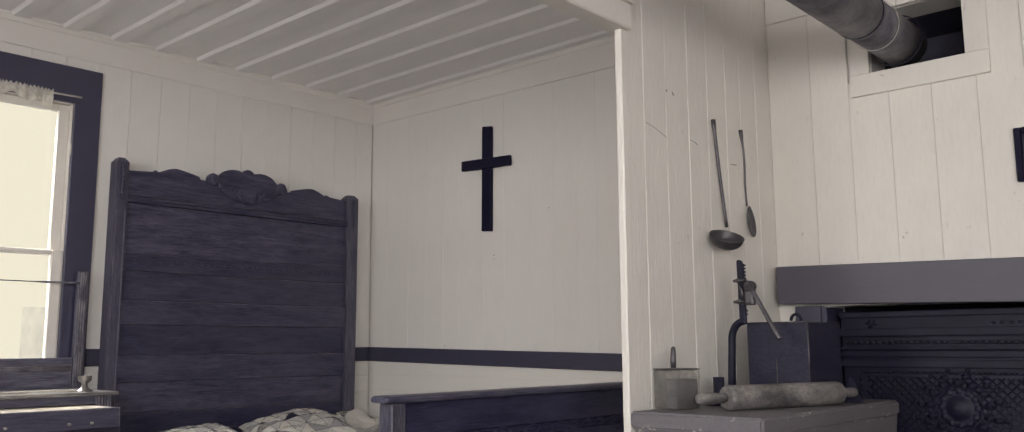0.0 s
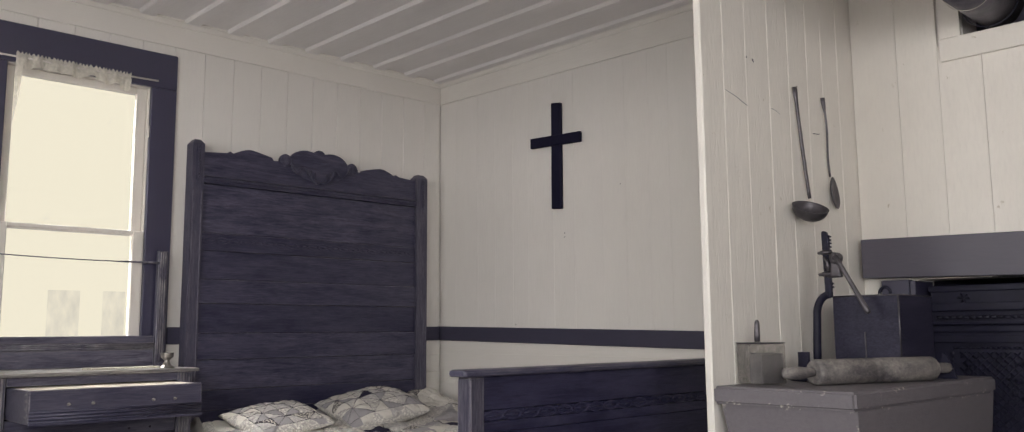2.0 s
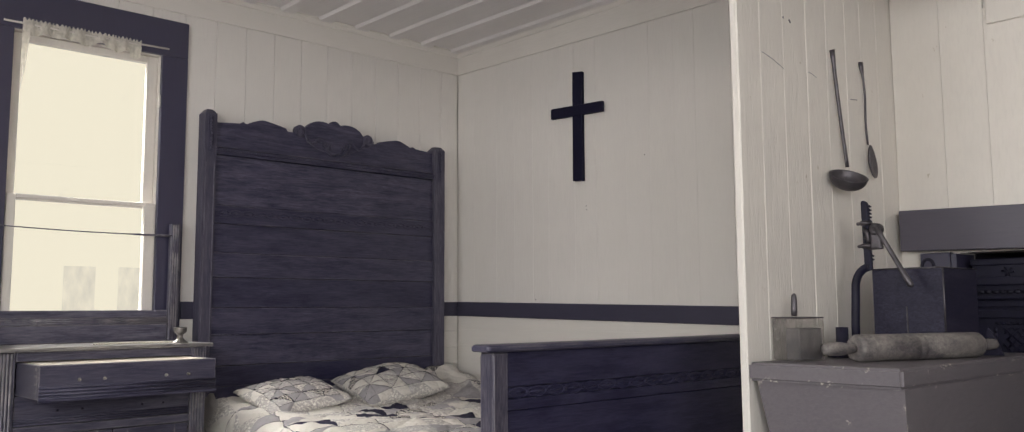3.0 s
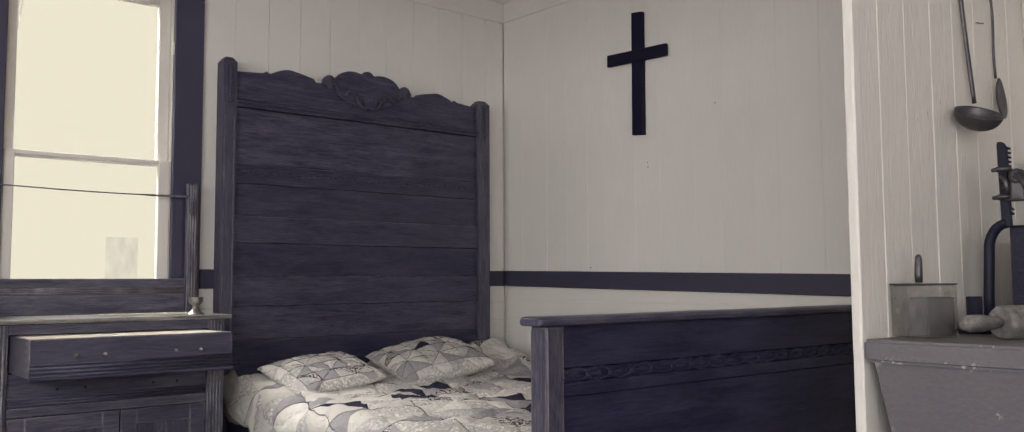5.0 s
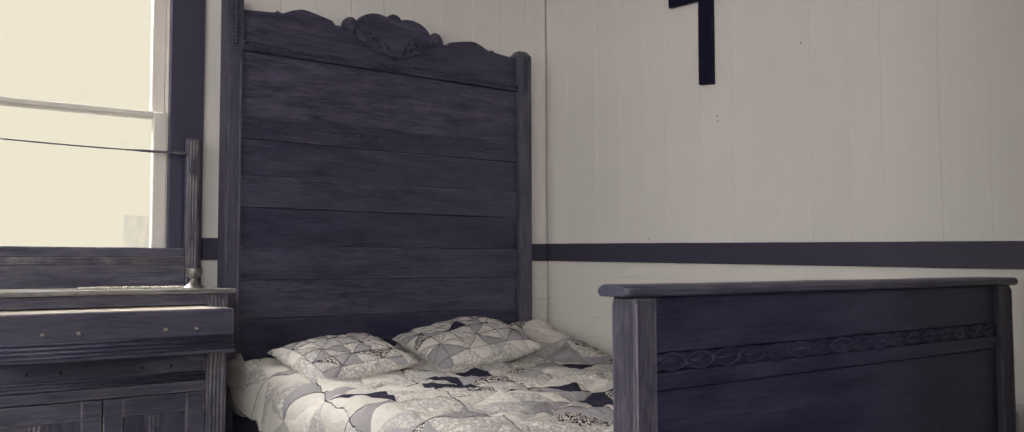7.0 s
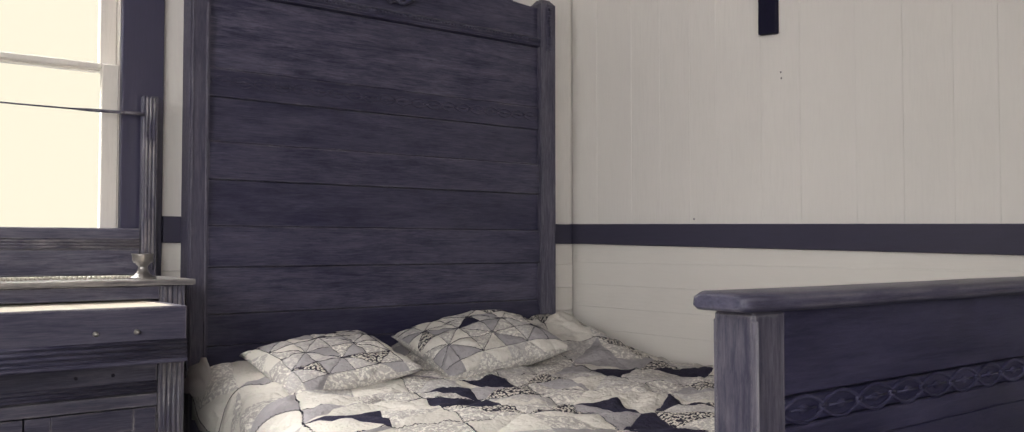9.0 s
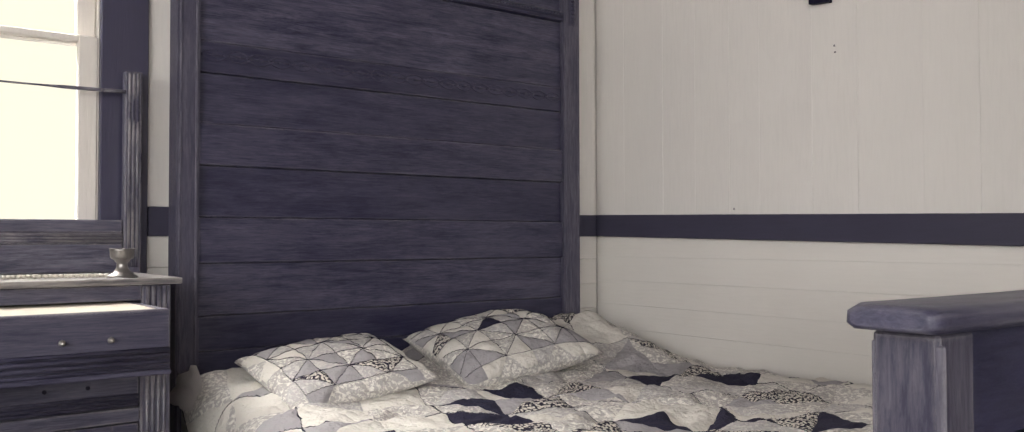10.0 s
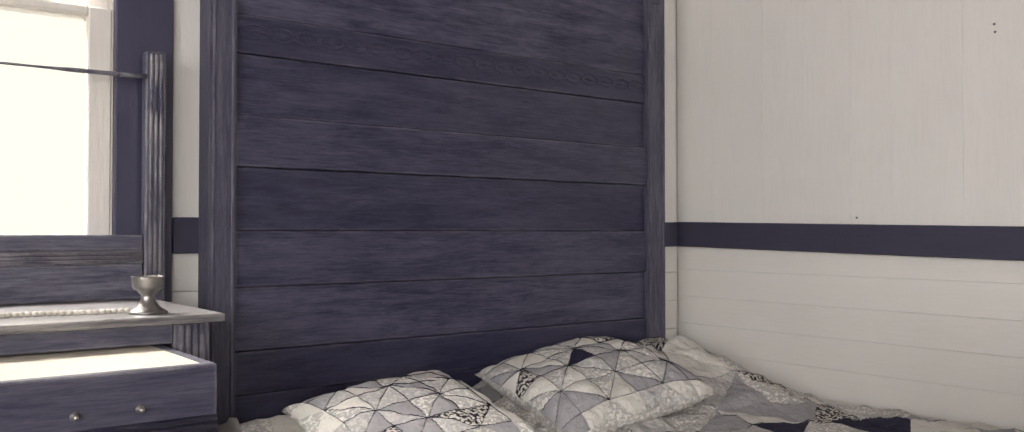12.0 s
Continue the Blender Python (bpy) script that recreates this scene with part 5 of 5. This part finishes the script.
def build_stove():
    s = thing("iron_stove", (-0.75, 3.55, 0), "ornate black cast-iron stove set in the recess", "stove")
    x0, x1, yf = -1.405, 0.10, 3.455
    bm = bmesh.new()
    box(bm, x0, x1, yf, yf + 0.45, 0.06, 1.050, 0.006)
    part("body", bm, IRON, s)
    for z0, z1, dy, nm in ((0.955, 0.985, 0.022, "moulding"), (0.905, 0.917, 0.030, "moulding"), (0.878, 0.902, 0.014, "shelf_edge"), (0.840, 0.868, 0.018, "moulding"), (1.026, 1.048, 0.014, "moulding")):
        bm = bmesh.new()
        box(bm, x0, x1, yf - dy, yf - 0.001, z0, z1, 0.004, 2)
        part(nm, bm, IRON, s)
    # twisted rope rows
    for z, r, a, b in ((0.932, 0.010, x0 + 0.02, x1), (0.822, 0.0075, -1.335, x1)):
        bm = bmesh.new()
        n = int((b - a) / (r * 2.3))
        for k in range(n):
            c = a + (k + 0.5) * (b - a) / n
            ball(bm, (c, yf - 0.004, z), r, (1.25, 0.8, 0.75), 8)
        part("rope_moulding", bm, IRON_DULL if r > 0.008 else IRON, s, "cast rope moulding")
    bm = bmesh.new()
    for k in range(24):
        ball(bm, (-1.335, yf - 0.004, 0.80 - k * 0.019), 0.0075, (0.8, 0.8, 1.2), 8)
    part("rope_moulding", bm, IRON, s)
    # lattice of the oven door
    bm = bmesh.new()
    lx0, lx1, lz0, lz1, st = -1.315, -0.60, 0.36, 0.805, 0.030
    for sg in (1, -1):
        k = -20
        while k < 45:
            c = lx0 + k * st
            pa, pb = (c, lz0), (c + sg * (lz1 - lz0), lz1)
            ts = []
            for q in range(25):
                f = q / 24
                xx, zz = pa[0] + (pb[0] - pa[0]) * f, pa[1] + (pb[1] - pa[1]) * f
                if lx0 <= xx <= lx1:
                    ts.append((xx, yf - 0.002, zz))
            if len(ts) > 1:
                tube(bm, [ts[0], ts[-1]], 0.0034, 5)
            k += 1
    part("lattice_panel", bm, IRON, s, "cast diamond lattice")
    # round medallion
    cx, cz = -0.99, 0.700
    bm = bmesh.new()
    lathe(bm, [(0.068, 0.0), (0.066, 0.007), (0.056, 0.008), (0.050, 0.006), (0.042, 0.008), (0.032, 0.017), (0.017, 0.024), (0.005, 0.026)], (cx, yf - 0.002, cz), (0, -1, 0), 28)
    for k in range(12):
        a = k / 12 * 2 * math.pi
        ball(bm, (cx + 0.060 * math.cos(a), yf - 0.006, cz + 0.060 * math.sin(a)), 0.013, (1, 0.5, 1), 10)
    for ring, count, size in ((0.088, 13, 0.017), (0.113, 11, 0.013), (0.134, 15, 0.008)):
        for k in range(count):
            a = k / count * 2 * math.pi + ring * 7
            cxk, czk = cx + ring * 1.15 * math.cos(a), cz + ring * math.sin(a)
            ball(bm, (cxk, yf - 0.004, czk), size, (1.15, 0.55, 0.8), 8)
            tube(bm, [(cxk - size * 0.8, yf - 0.008, czk), (cxk, yf - 0.013, czk + size * 0.3), (cxk + size * 0.8, yf - 0.008, czk - size * 0.2)], size * 0.22, 5)
    part("medallion", bm, IRON, s, "round cast leaf medallion with a boss")
    for xx in (-1.36, 0.05):
        bm = bmesh.new()
        box(bm, xx - 0.02, xx + 0.02, yf + 0.01, yf + 0.05, 0, 0.06, 0.004)
        part("leg", bm, IRON, s)
    # small scrolls on the upper panel
    bm = bmesh.new()
    for k in range(9):
        cxx = -0.86 + k * 0.028
        ball(bm, (cxx, yf - 0.002, 1.000), 0.006, (1.2, 0.6, 1), 8)
    for q in range(3):
        a = q * 2.1
        tube(bm, [(-1.285 + 0.02 * math.cos(a), yf - 0.003, 1.0 + 0.02 * math.sin(a)), (-1.285, yf - 0.006, 1.0), (-1.285 + 0.02 * math.cos(a + 0.8), yf - 0.003, 1.0 + 0.02 * math.sin(a + 0.8))], 0.004, 6)
    tagged(part("cast_ornament", bm, IRON, s), kind="stuff")
    return s


build_stove()

pipe = thing("stove_pipe", (-1.105, 2.6, 2.08), "sooty sheet-metal stove pipe running into the wall", "stove pipe")
PXc, PZc, PR = -1.105, 2.072, 0.086


def shell(bm, y0, y1, r, seg=40):
    b2 = bmesh.new()
    rings = []
    for yy, rr in ((y0, r), (y1, r), (y1, r - 0.003), (y0, r - 0.003)):
        rings.append([b2.verts.new((PXc + rr * math.cos(2 * math.pi * k / seg), yy, PZc + rr * math.sin(2 * math.pi * k / seg))) for k in range(seg)])
    for a in range(4):
        b = (a + 1) % 4
        for k in range(seg):
            f = b2.faces.new((rings[a][k], rings[a][(k + 1) % seg], rings[b][(k + 1) % seg], rings[b][k]))
            f.smooth = a in (0, 2)
    merge(bm, b2)


for y0, y1, r in ((1.72, 2.40, PR), (2.38, 3.05, PR + 0.002), (3.03, 3.50, PR - 0.002)):
    bm = bmesh.new()
    shell(bm, y0, y1, r)
    part("pipe_length", bm, PIPE, pipe)
bm = bmesh.new()
tube(bm, [(PXc, 1.74 - 0.16 * math.sin(a), PZc + 0.16 * (1 - math.cos(a))) for a in (k / 8 * math.pi / 2 for k in range(9))] + [(PXc, 1.58, ZC + 0.004)], PR - 0.001, 32)
part("elbow", bm, PIPE, pipe)
bm = bmesh.new()
shell(bm, 3.026, 3.034, PR + 0.0036)
part("pipe_seam", bm, IRON, pipe)
bm = bmesh.new()
shell(bm, 3.40, 3.405, PR + 0.012)
part("pipe_collar", bm, IRON, pipe)
bm = bmesh.new()
n = 48
tube(bm, [(PXc + (PR + 0.003) * math.cos(2 * math.pi * k / n), 3.175 - 0.02 * math.sin(2 * math.pi * k / n), PZc + (PR + 0.003) * math.sin(2 * math.pi * k / n)) for k in range(n + 1)]
     + [(PXc + PR + 0.004, 3.15, PZc + 0.02), (PXc + PR + 0.02, 3.12, ZC - 0.1), (PXc + PR + 0.02, 3.10, ZC + 0.002)], 0.0015, 6)
part("hanging_wire", bm, STEEL, pipe, "bright wire loop")

# dark framed picture beyond the flue
pic = thing("picture_frame", (-0.60, YW - PT, 1.48), "small dark framed picture on the white wall", "picture")
for x0, x1, z0, z1 in ((-0.738, -0.716, 1.478, 1.668), (-0.494, -0.472, 1.478, 1.668), (-0.7155, -0.4945, 1.478, 1.500), (-0.7155, -0.4945, 1.646, 1.668)):
    bm = bmesh.new()
    box(bm, x0, x1, YW - PT - 0.022, YW - PT - 0.001, z0, z1, 0.003)
    part("frame_bar", bm, BLACKWOOD, pic)
bm = bmesh.new()
box(bm, -0.7155, -0.4945, YW - PT - 0.010, YW - PT - 0.002, 1.5005, 1.6455)
part("picture_panel", bm, TIN, pic)


# ---- dough chest with canted sides ----
def build_chest():
    c = thing("dough_chest", (-1.385, 2.80, 0), "worn grey painted wooden dough chest with a lid", "chest")
    lx0, lx1, ly0, ly1 = -1.597, -1.160, 2.286, 3.340
    bm = bmesh.new()
    b2 = bmesh.new()
    box(b2, lx0, lx1, ly0, ly1, 0.676, 0.7275)
    bmesh.ops.bevel(b2, geom=b2.edges[:], offset=0.008, segments=3, affect='EDGES')
    merge(bm, b2)
    part("lid", bm, CHEST, c, "grey lid with chipped rounded edge")
    tx0, tx1, ty0, ty1 = lx0 + 0.018, lx1 - 0.004, ly0 + 0.018, ly1 - 0.018
    ins = 0.055
    zb, zt, th = 0.30, 0.6755, 0.020
    top = ((tx0, ty0), (tx1, ty0), (tx1, ty1), (tx0, ty1))
    bot = ((tx0 + ins, ty0 + ins), (tx1 - ins * 0.35, ty0 + ins), (tx1 - ins * 0.35, ty1 - ins), (tx0 + ins, ty1 - ins))
    names = ("end_board", "front_board", "end_board", "back_board")
    for k in range(4):
        a, b, cc, dd = Vector((*bot[k], zb)), Vector((*bot[(k + 1) % 4], zb)), Vector((*top[(k + 1) % 4], zt)), Vector((*top[k], zt))
        nrm = (b - a).cross(dd - a).normalized()
        bm = bmesh.new()
        vs = [bm.verts.new(p) for p in (a, b, cc, dd)] + [bm.verts.new(p - nrm * th) for p in (a, b, cc, dd)]
        for f in ((0, 1, 2, 3), (7, 6, 5, 4), (0, 4, 5, 1), (1, 5, 6, 2), (2, 6, 7, 3), (3, 7, 4, 0)):
            bm.faces.new([vs[i] for i in f])
        part(names[k], bm, CHEST, c)
    bm = bmesh.new()
    box(bm, bot[0][0], bot[1][0], bot[0][1], bot[2][1], zb - 0.02, zb - 0.001)
    part("bottom_board", bm, CHEST, c)
    for xx in (bot[0][0] + 0.005, bot[1][0] - 0.050):
        for yy in (bot[0][1] + 0.005, bot[2][1] - 0.050):
            bm = bmesh.new()
            box(bm, xx, xx + 0.045, yy, yy + 0.045, 0, zb - 0.0205, 0.003)
            part("leg", bm, CHEST, c)
    return c


build_chest()
LT = 0.7275

# rolling pin
pinA, pinB = Vector((-1.412, 2.372, LT + 0.0385)), Vector((-1.196, 3.040, LT + 0.0385))
dv = (pinB - pinA).normalized()
L = (pinB - pinA).length
pin = thing("rolling_pin", (pinA + pinB) / 2 - Vector((0, 0, 0.0385)), "worn wooden rolling pin lying on the chest", "rolling pin")
bm = bmesh.new()
lathe(bm, [(0.030, 0.115), (0.036, 0.120), (0.0385, 0.126), (0.0385, L * 0.48), (0.0378, L * 0.482), (0.0385, L * 0.484), (0.0385, L * 0.52), (0.0378, L * 0.522), (0.0385, L * 0.524), (0.0385, L - 0.096), (0.036, L - 0.090), (0.030, L - 0.086)], pinA, dv, 28)
part("barrel", bm, PINWOOD, pin)
bm = bmesh.new()
lathe(bm, [(0.006, 0.0), (0.015, 0.006), (0.019, 0.024), (0.019, 0.060), (0.013, 0.100), (0.011, 0.1148)], pinA, dv, 18)
part("handle", bm, PINWOOD, pin)
bm = bmesh.new()
lathe(bm, [(0.011, L - 0.0858), (0.013, L - 0.070), (0.017, L - 0.036), (0.016, L - 0.010), (0.006, L)], pinA, dv, 18)
part("handle", bm, PINWOOD, pin)

# square glass jar with a flat lid and a beater handle
jar = thing("square_jar", (-1.535, 2.475, LT), "stained square glass jar with a handle in it", "jar")
J = Matrix.Translation((-1.536, 2.462, LT)) @ Matrix.Rotation(math.radians(-15), 4, 'Z')


def jbox(x0, x1, y0, y1, z0, z1, bev=0.0, seg=1):
    b1, b2 = bmesh.new(), bmesh.new()
    box(b2, x0, x1, y0, y1, z0, z1, bev, seg)
    merge(b1, b2, J)
    return b1


hw = 0.052
part("jar_body", jbox(-hw, hw, -hw, hw, 0.0005, 0.1215, 0.007, 2), JAR_CLEAR, jar, "dusty square glass body")
part("jar_contents", jbox(-0.006, hw - 0.004, -hw + 0.006, hw - 0.006, 0.004, 0.094, 0.004), JAR, jar, "dark dried crust inside the glass")
part("jar_rim", jbox(-hw + 0.002, hw - 0.002, -hw + 0.002, hw - 0.002, 0.1216, 0.1224, 0.0), LADLE, jar)
part("jar_lid", jbox(-hw - 0.001, hw + 0.000, -hw - 0.001, hw + 0.000, 0.1225, 0.1260, 0.0012), LADLE, jar, "thin dull metal lid plate")
bm = bmesh.new()
c = J @ Vector((-0.008, -0.005, 0.1276))
tube(bm, [c, c + Vector((0.0, 0, 0.020)), c + Vector((0.001, 0, 0.050)), c + Vector((0.001, 0, 0.062)), c + Vector((0.001, 0, 0.067))], [0.0085, 0.0095, 0.0085, 0.007, 0.003], 12)
part("jar_handle", bm, IRON_RUB, jar, "worn upright handle")

# small dark candle socket
bm = bmesh.new()
lathe(bm, [(0.045, 0.0005), (0.046, 0.006), (0.032, 0.026), (0.020, 0.042), (0.0185, 0.044), (0.0185, 0.092), (0.016, 0.092), (0.016, 0.080)], (-1.522, 2.700, LT), seg=24)
solid("candle_socket", bm, TIN, "small black tin candle socket on the chest", "candle holder", at=(-1.522, 2.700, LT))

# dark box with ring and splayed foot
tin = thing("black_box", (-1.375, 2.985, LT), "black-stained wooden box with an iron ring on its lid", "box")
bm = bmesh.new()
b2 = bmesh.new()
X0, X1, Y0, Y1, Z1 = -1.488, -1.270, 2.850, 3.115, 1.003
rings = []
for z, e in ((LT + 0.0005, 0.014), (LT + 0.035, 0.007), (LT + 0.065, 0.0), (Z1 - 0.012, 0.0), (Z1 - 0.002, -0.001), (Z1, -0.010)):
    rings.append([b2.verts.new(p) for p in ((X0 - e, Y0 - e, z), (X1 + e, Y0 - e, z), (X1 + e, Y1 + e, z), (X0 - e, Y1 + e, z))])
for a, b in zip(rings, rings[1:]):
    for k in range(4):
        b2.faces.new((a[k], a[(k + 1) % 4], b[(k + 1) % 4], b[k]))
b2.faces.new(rings[-1])
b2.faces.new(list(reversed(rings[0])))
merge(bm, b2)
part("box_body", bm, TIN, tin)
bm = bmesh.new()
tube(bm, [(X1 + 0.0005, Y0 - 0.0005, LT + 0.07), (X1 + 0.0005, Y0 - 0.0005, Z1 - 0.004)], 0.0028, 8)
tube(bm, [(X0, Y0 - 0.001, Z1 - 0.003), (X1, Y0 - 0.001, Z1 - 0.003), (X1 + 0.001, Y1, Z1 - 0.003)], 0.0024, 8)
part("rolled_edge", bm, IRON_RUB, tin, "rubbed rolled edge")
bm = bmesh.new()
tube(bm, [(-1.345 + 0.018 * math.cos(a), 2.93, Z1 + 0.004 + 0.022 * math.sin(a)) for a in (math.pi * k / 12 for k in range(13))], 0.0055, 8)
part("ring", bm, IRON, tin)
bm = bmesh.new()
box(bm, -1.384, -1.380, Y0 - 0.006, Y0 - 0.0005, LT + 0.055, LT + 0.155, 0.001)
part("front_strip", bm, IRON_RUB, tin)
bm = bmesh.new()
extrude_outline(bm, [(0, 0), (0.085, 0), (0.045, 0.075), (0.028, 0.085)], lambda a, b: (X1 + 0.0145 + a * 0.75, Y1 - 0.02, LT + 0.0008 + b), (0, -0.012, 0), 0.001)
part("foot_bracket", bm, TIN, tin)

# iron lever jack beside the box
jk = thing("lever_press", (-1.535, 2.835, LT), "cast-iron ratchet lever press with a long handle", "press")
yj = 2.800
bm = bmesh.new()
arc = [(-1.528, yj, LT + 0.0005), (-1.526, yj, LT + 0.10), (-1.521, yj, LT + 0.200)]
arc += [(-1.521 + 0.047 * (1 - math.cos(a)), yj, LT + 0.210 + 0.068 * math.sin(a)) for a in (math.pi / 2 * k / 8 for k in range(1, 9))]
tube(bm, arc, [0.0135] * len(arc), 12, 0.8)
part("bent_frame", bm, IRON, jk)
bm = bmesh.new()
b2 = bmesh.new()
box(b2, -0.0115, 0.0115, -0.008, 0.008, 0, 0.205, 0.003)
merge(bm, b2, Matrix.Translation((-1.474, yj, LT + 0.268)) @ Matrix.Rotation(-0.02, 4, 'Y'))
for k in range(5):
    zz = LT + 0.422 + k * 0.0115
    tube(bm, [(-1.469, yj, zz + 0.004), (-1.458, yj, zz + 0.001)], [0.005, 0.0025], 6)
for k in range(2):
    zz = LT + 0.300 + k * 0.0115
    tube(bm, [(-1.465, yj, zz + 0.004), (-1.456, yj, zz + 0.001)], [0.005, 0.0025], 6)
extrude_outline(bm, [(-0.011, 0), (0.011, 0), (0.008, 0.014), (-0.001, 0.020), (-0.010, 0.018)], lambda a, b: (-1.479 + a, yj - 0.007, LT + 0.470 + b), (0, 0.014, 0), 0.002)
part("ratchet_bar", bm, IRON, jk)
for zz, wd in ((LT + 0.417, 0.022), (LT + 0.345, 0.024)):
    bm = bmesh.new()
    lathe(bm, [(0.012, -0.007), (wd, -0.003), (wd, 0.003), (0.012, 0.008)], (-1.478, yj - 0.003, zz), seg=14)
    ball(bm, (-1.500, yj - 0.004, zz), 0.007, (1, 1, 0.8), 8)
    part("collar", bm, IRON_RUB, jk, "worn iron collar on the ratchet bar")
bm = bmesh.new()
b2 = bmesh.new()
box(b2, -1.458, -1.424, yj - 0.020, yj + 0.004, LT + 0.333, LT + 0.392, 0.007, 2)
merge(bm, b2)
lathe(bm, [(0.010, -0.014), (0.019, -0.012), (0.019, 0.012), (0.010, 0.014)], (-1.440, yj - 0.010, LT + 0.396), (0, 1, 0), 16)
ball(bm, (-1.440, yj - 0.026, LT + 0.396), 0.008, (1, 0.6, 1), 10)
tube(bm, [(-1.478, yj - 0.014, LT + 0.400), (-1.466, yj - 0.020, LT + 0.385), (-1.462, yj - 0.020, LT + 0.355)], 0.0065, 8)
tube(bm, [(-1.476, yj - 0.012, LT + 0.372), (-1.458, yj - 0.018, LT + 0.366)], 0.0055, 8)
tube(bm, [(-1.470, yj - 0.010, LT + 0.338), (-1.420, yj - 0.014, LT + 0.338)], 0.006, 8)
part("ratchet_head", bm, IRON_RUB, jk, "rubbed iron ratchet head")
bm = bmesh.new()
tube(bm, [(-1.436, yj - 0.024, LT + 0.402), (-1.418, yj - 0.026, LT + 0.372), (-1.378, yj - 0.028, LT + 0.300), (-1.345, yj - 0.030, LT + 0.240), (-1.333, yj - 0.031, LT + 0.219), (-1.330, yj - 0.031, LT + 0.214)], [0.009, 0.0075, 0.0075, 0.009, 0.0095, 0.005], 10)
part("lever_handle", bm, IRON_RUB, jk, "worn lever handle")


# ---- ladle and spoon hung on the partition ----
LXW = pface(2.87)
lad = thing("ladle", (PX, 2.88, 1.30), "dark iron soup ladle hung on a nail", "ladle")
bm = bmesh.new()
n = 15
tube(bm, [(LXW + 0.012 + 0.010 * k / n, 2.892 + 0.052 * k / n - 0.004 * math.sin(math.pi * k / n), 1.757 - 0.402 * k / n) for k in range(n + 1)], [0.0065 if k > 1 else 0.0085 for k in range(n + 1)], 8, 0.55)
part("handle", bm, LADLE, lad)
bm = bmesh.new()
b2 = bmesh.new()
prof = [(0.010 + 0.058 * math.sin(a), -0.048 * math.cos(a)) for a in (math.pi / 2 * k / 8 for k in range(9))]
prof += [(0.070, 0.004), (0.066, 0.004)] + [(0.006 + 0.058 * math.sin(a), -0.044 * math.cos(a) + 0.001) for a in (math.pi / 2 * (8 - k) / 8 for k in range(9))]
lathe(b2, prof, (0, 0, 0), seg=32)
merge(bm, b2, Matrix.Translation((LXW + 0.068, 2.856, 1.308)) @ Matrix.Rotation(math.radians(16), 4, 'X') @ Matrix.Rotation(math.radians(24), 4, 'Y') @ Matrix.Diagonal((0.9, 0.9, 0.9, 1)))
part("bowl", bm, LADLE, lad)
bm = bmesh.new()
tube(bm, [(LXW + 0.0005, 2.892, 1.754), (LXW + 0.022, 2.894, 1.758)], 0.0022, 6)
part("nail", bm, STEEL, lad)
LXW = pface(3.10)
sp = thing("spoon", (PX, 3.10, 1.34), "long iron spoon hung beside the ladle", "spoon")
bm = bmesh.new()
tube(bm, [(LXW + 0.010 + 0.006 * math.sin(math.pi * k / n), 3.122 + 0.022 * (k / n) + 0.010 * math.sin(2.2 * math.pi * k / n) * (k / n), 1.760 - 0.300 * k / n) for k in range(n + 1)], [0.0085, 0.0085, 0.006] + [0.0042] * (n - 2), 8, 0.5)
part("handle", bm, LADLE, sp)
bm = bmesh.new()
b2 = bmesh.new()
bmesh.ops.create_uvsphere(b2, u_segments=20, v_segments=12, radius=1.0)
for f in b2.faces:
    f.smooth = True
for v in b2.verts:
    v.co = Vector((v.co.x * 0.010 - 0.012 * max(0, 1 - v.co.y ** 2 - v.co.z ** 2) * (1 if v.co.x > 0 else 0.4), v.co.y * 0.026 * (1 - 0.25 * v.co.z), v.co.z * 0.062))
merge(bm, b2, Matrix.Translation((LXW + 0.020, 3.164, 1.400)) @ Matrix.Rotation(math.radians(16), 4, 'X'))
part("bowl", bm, LADLE, sp)
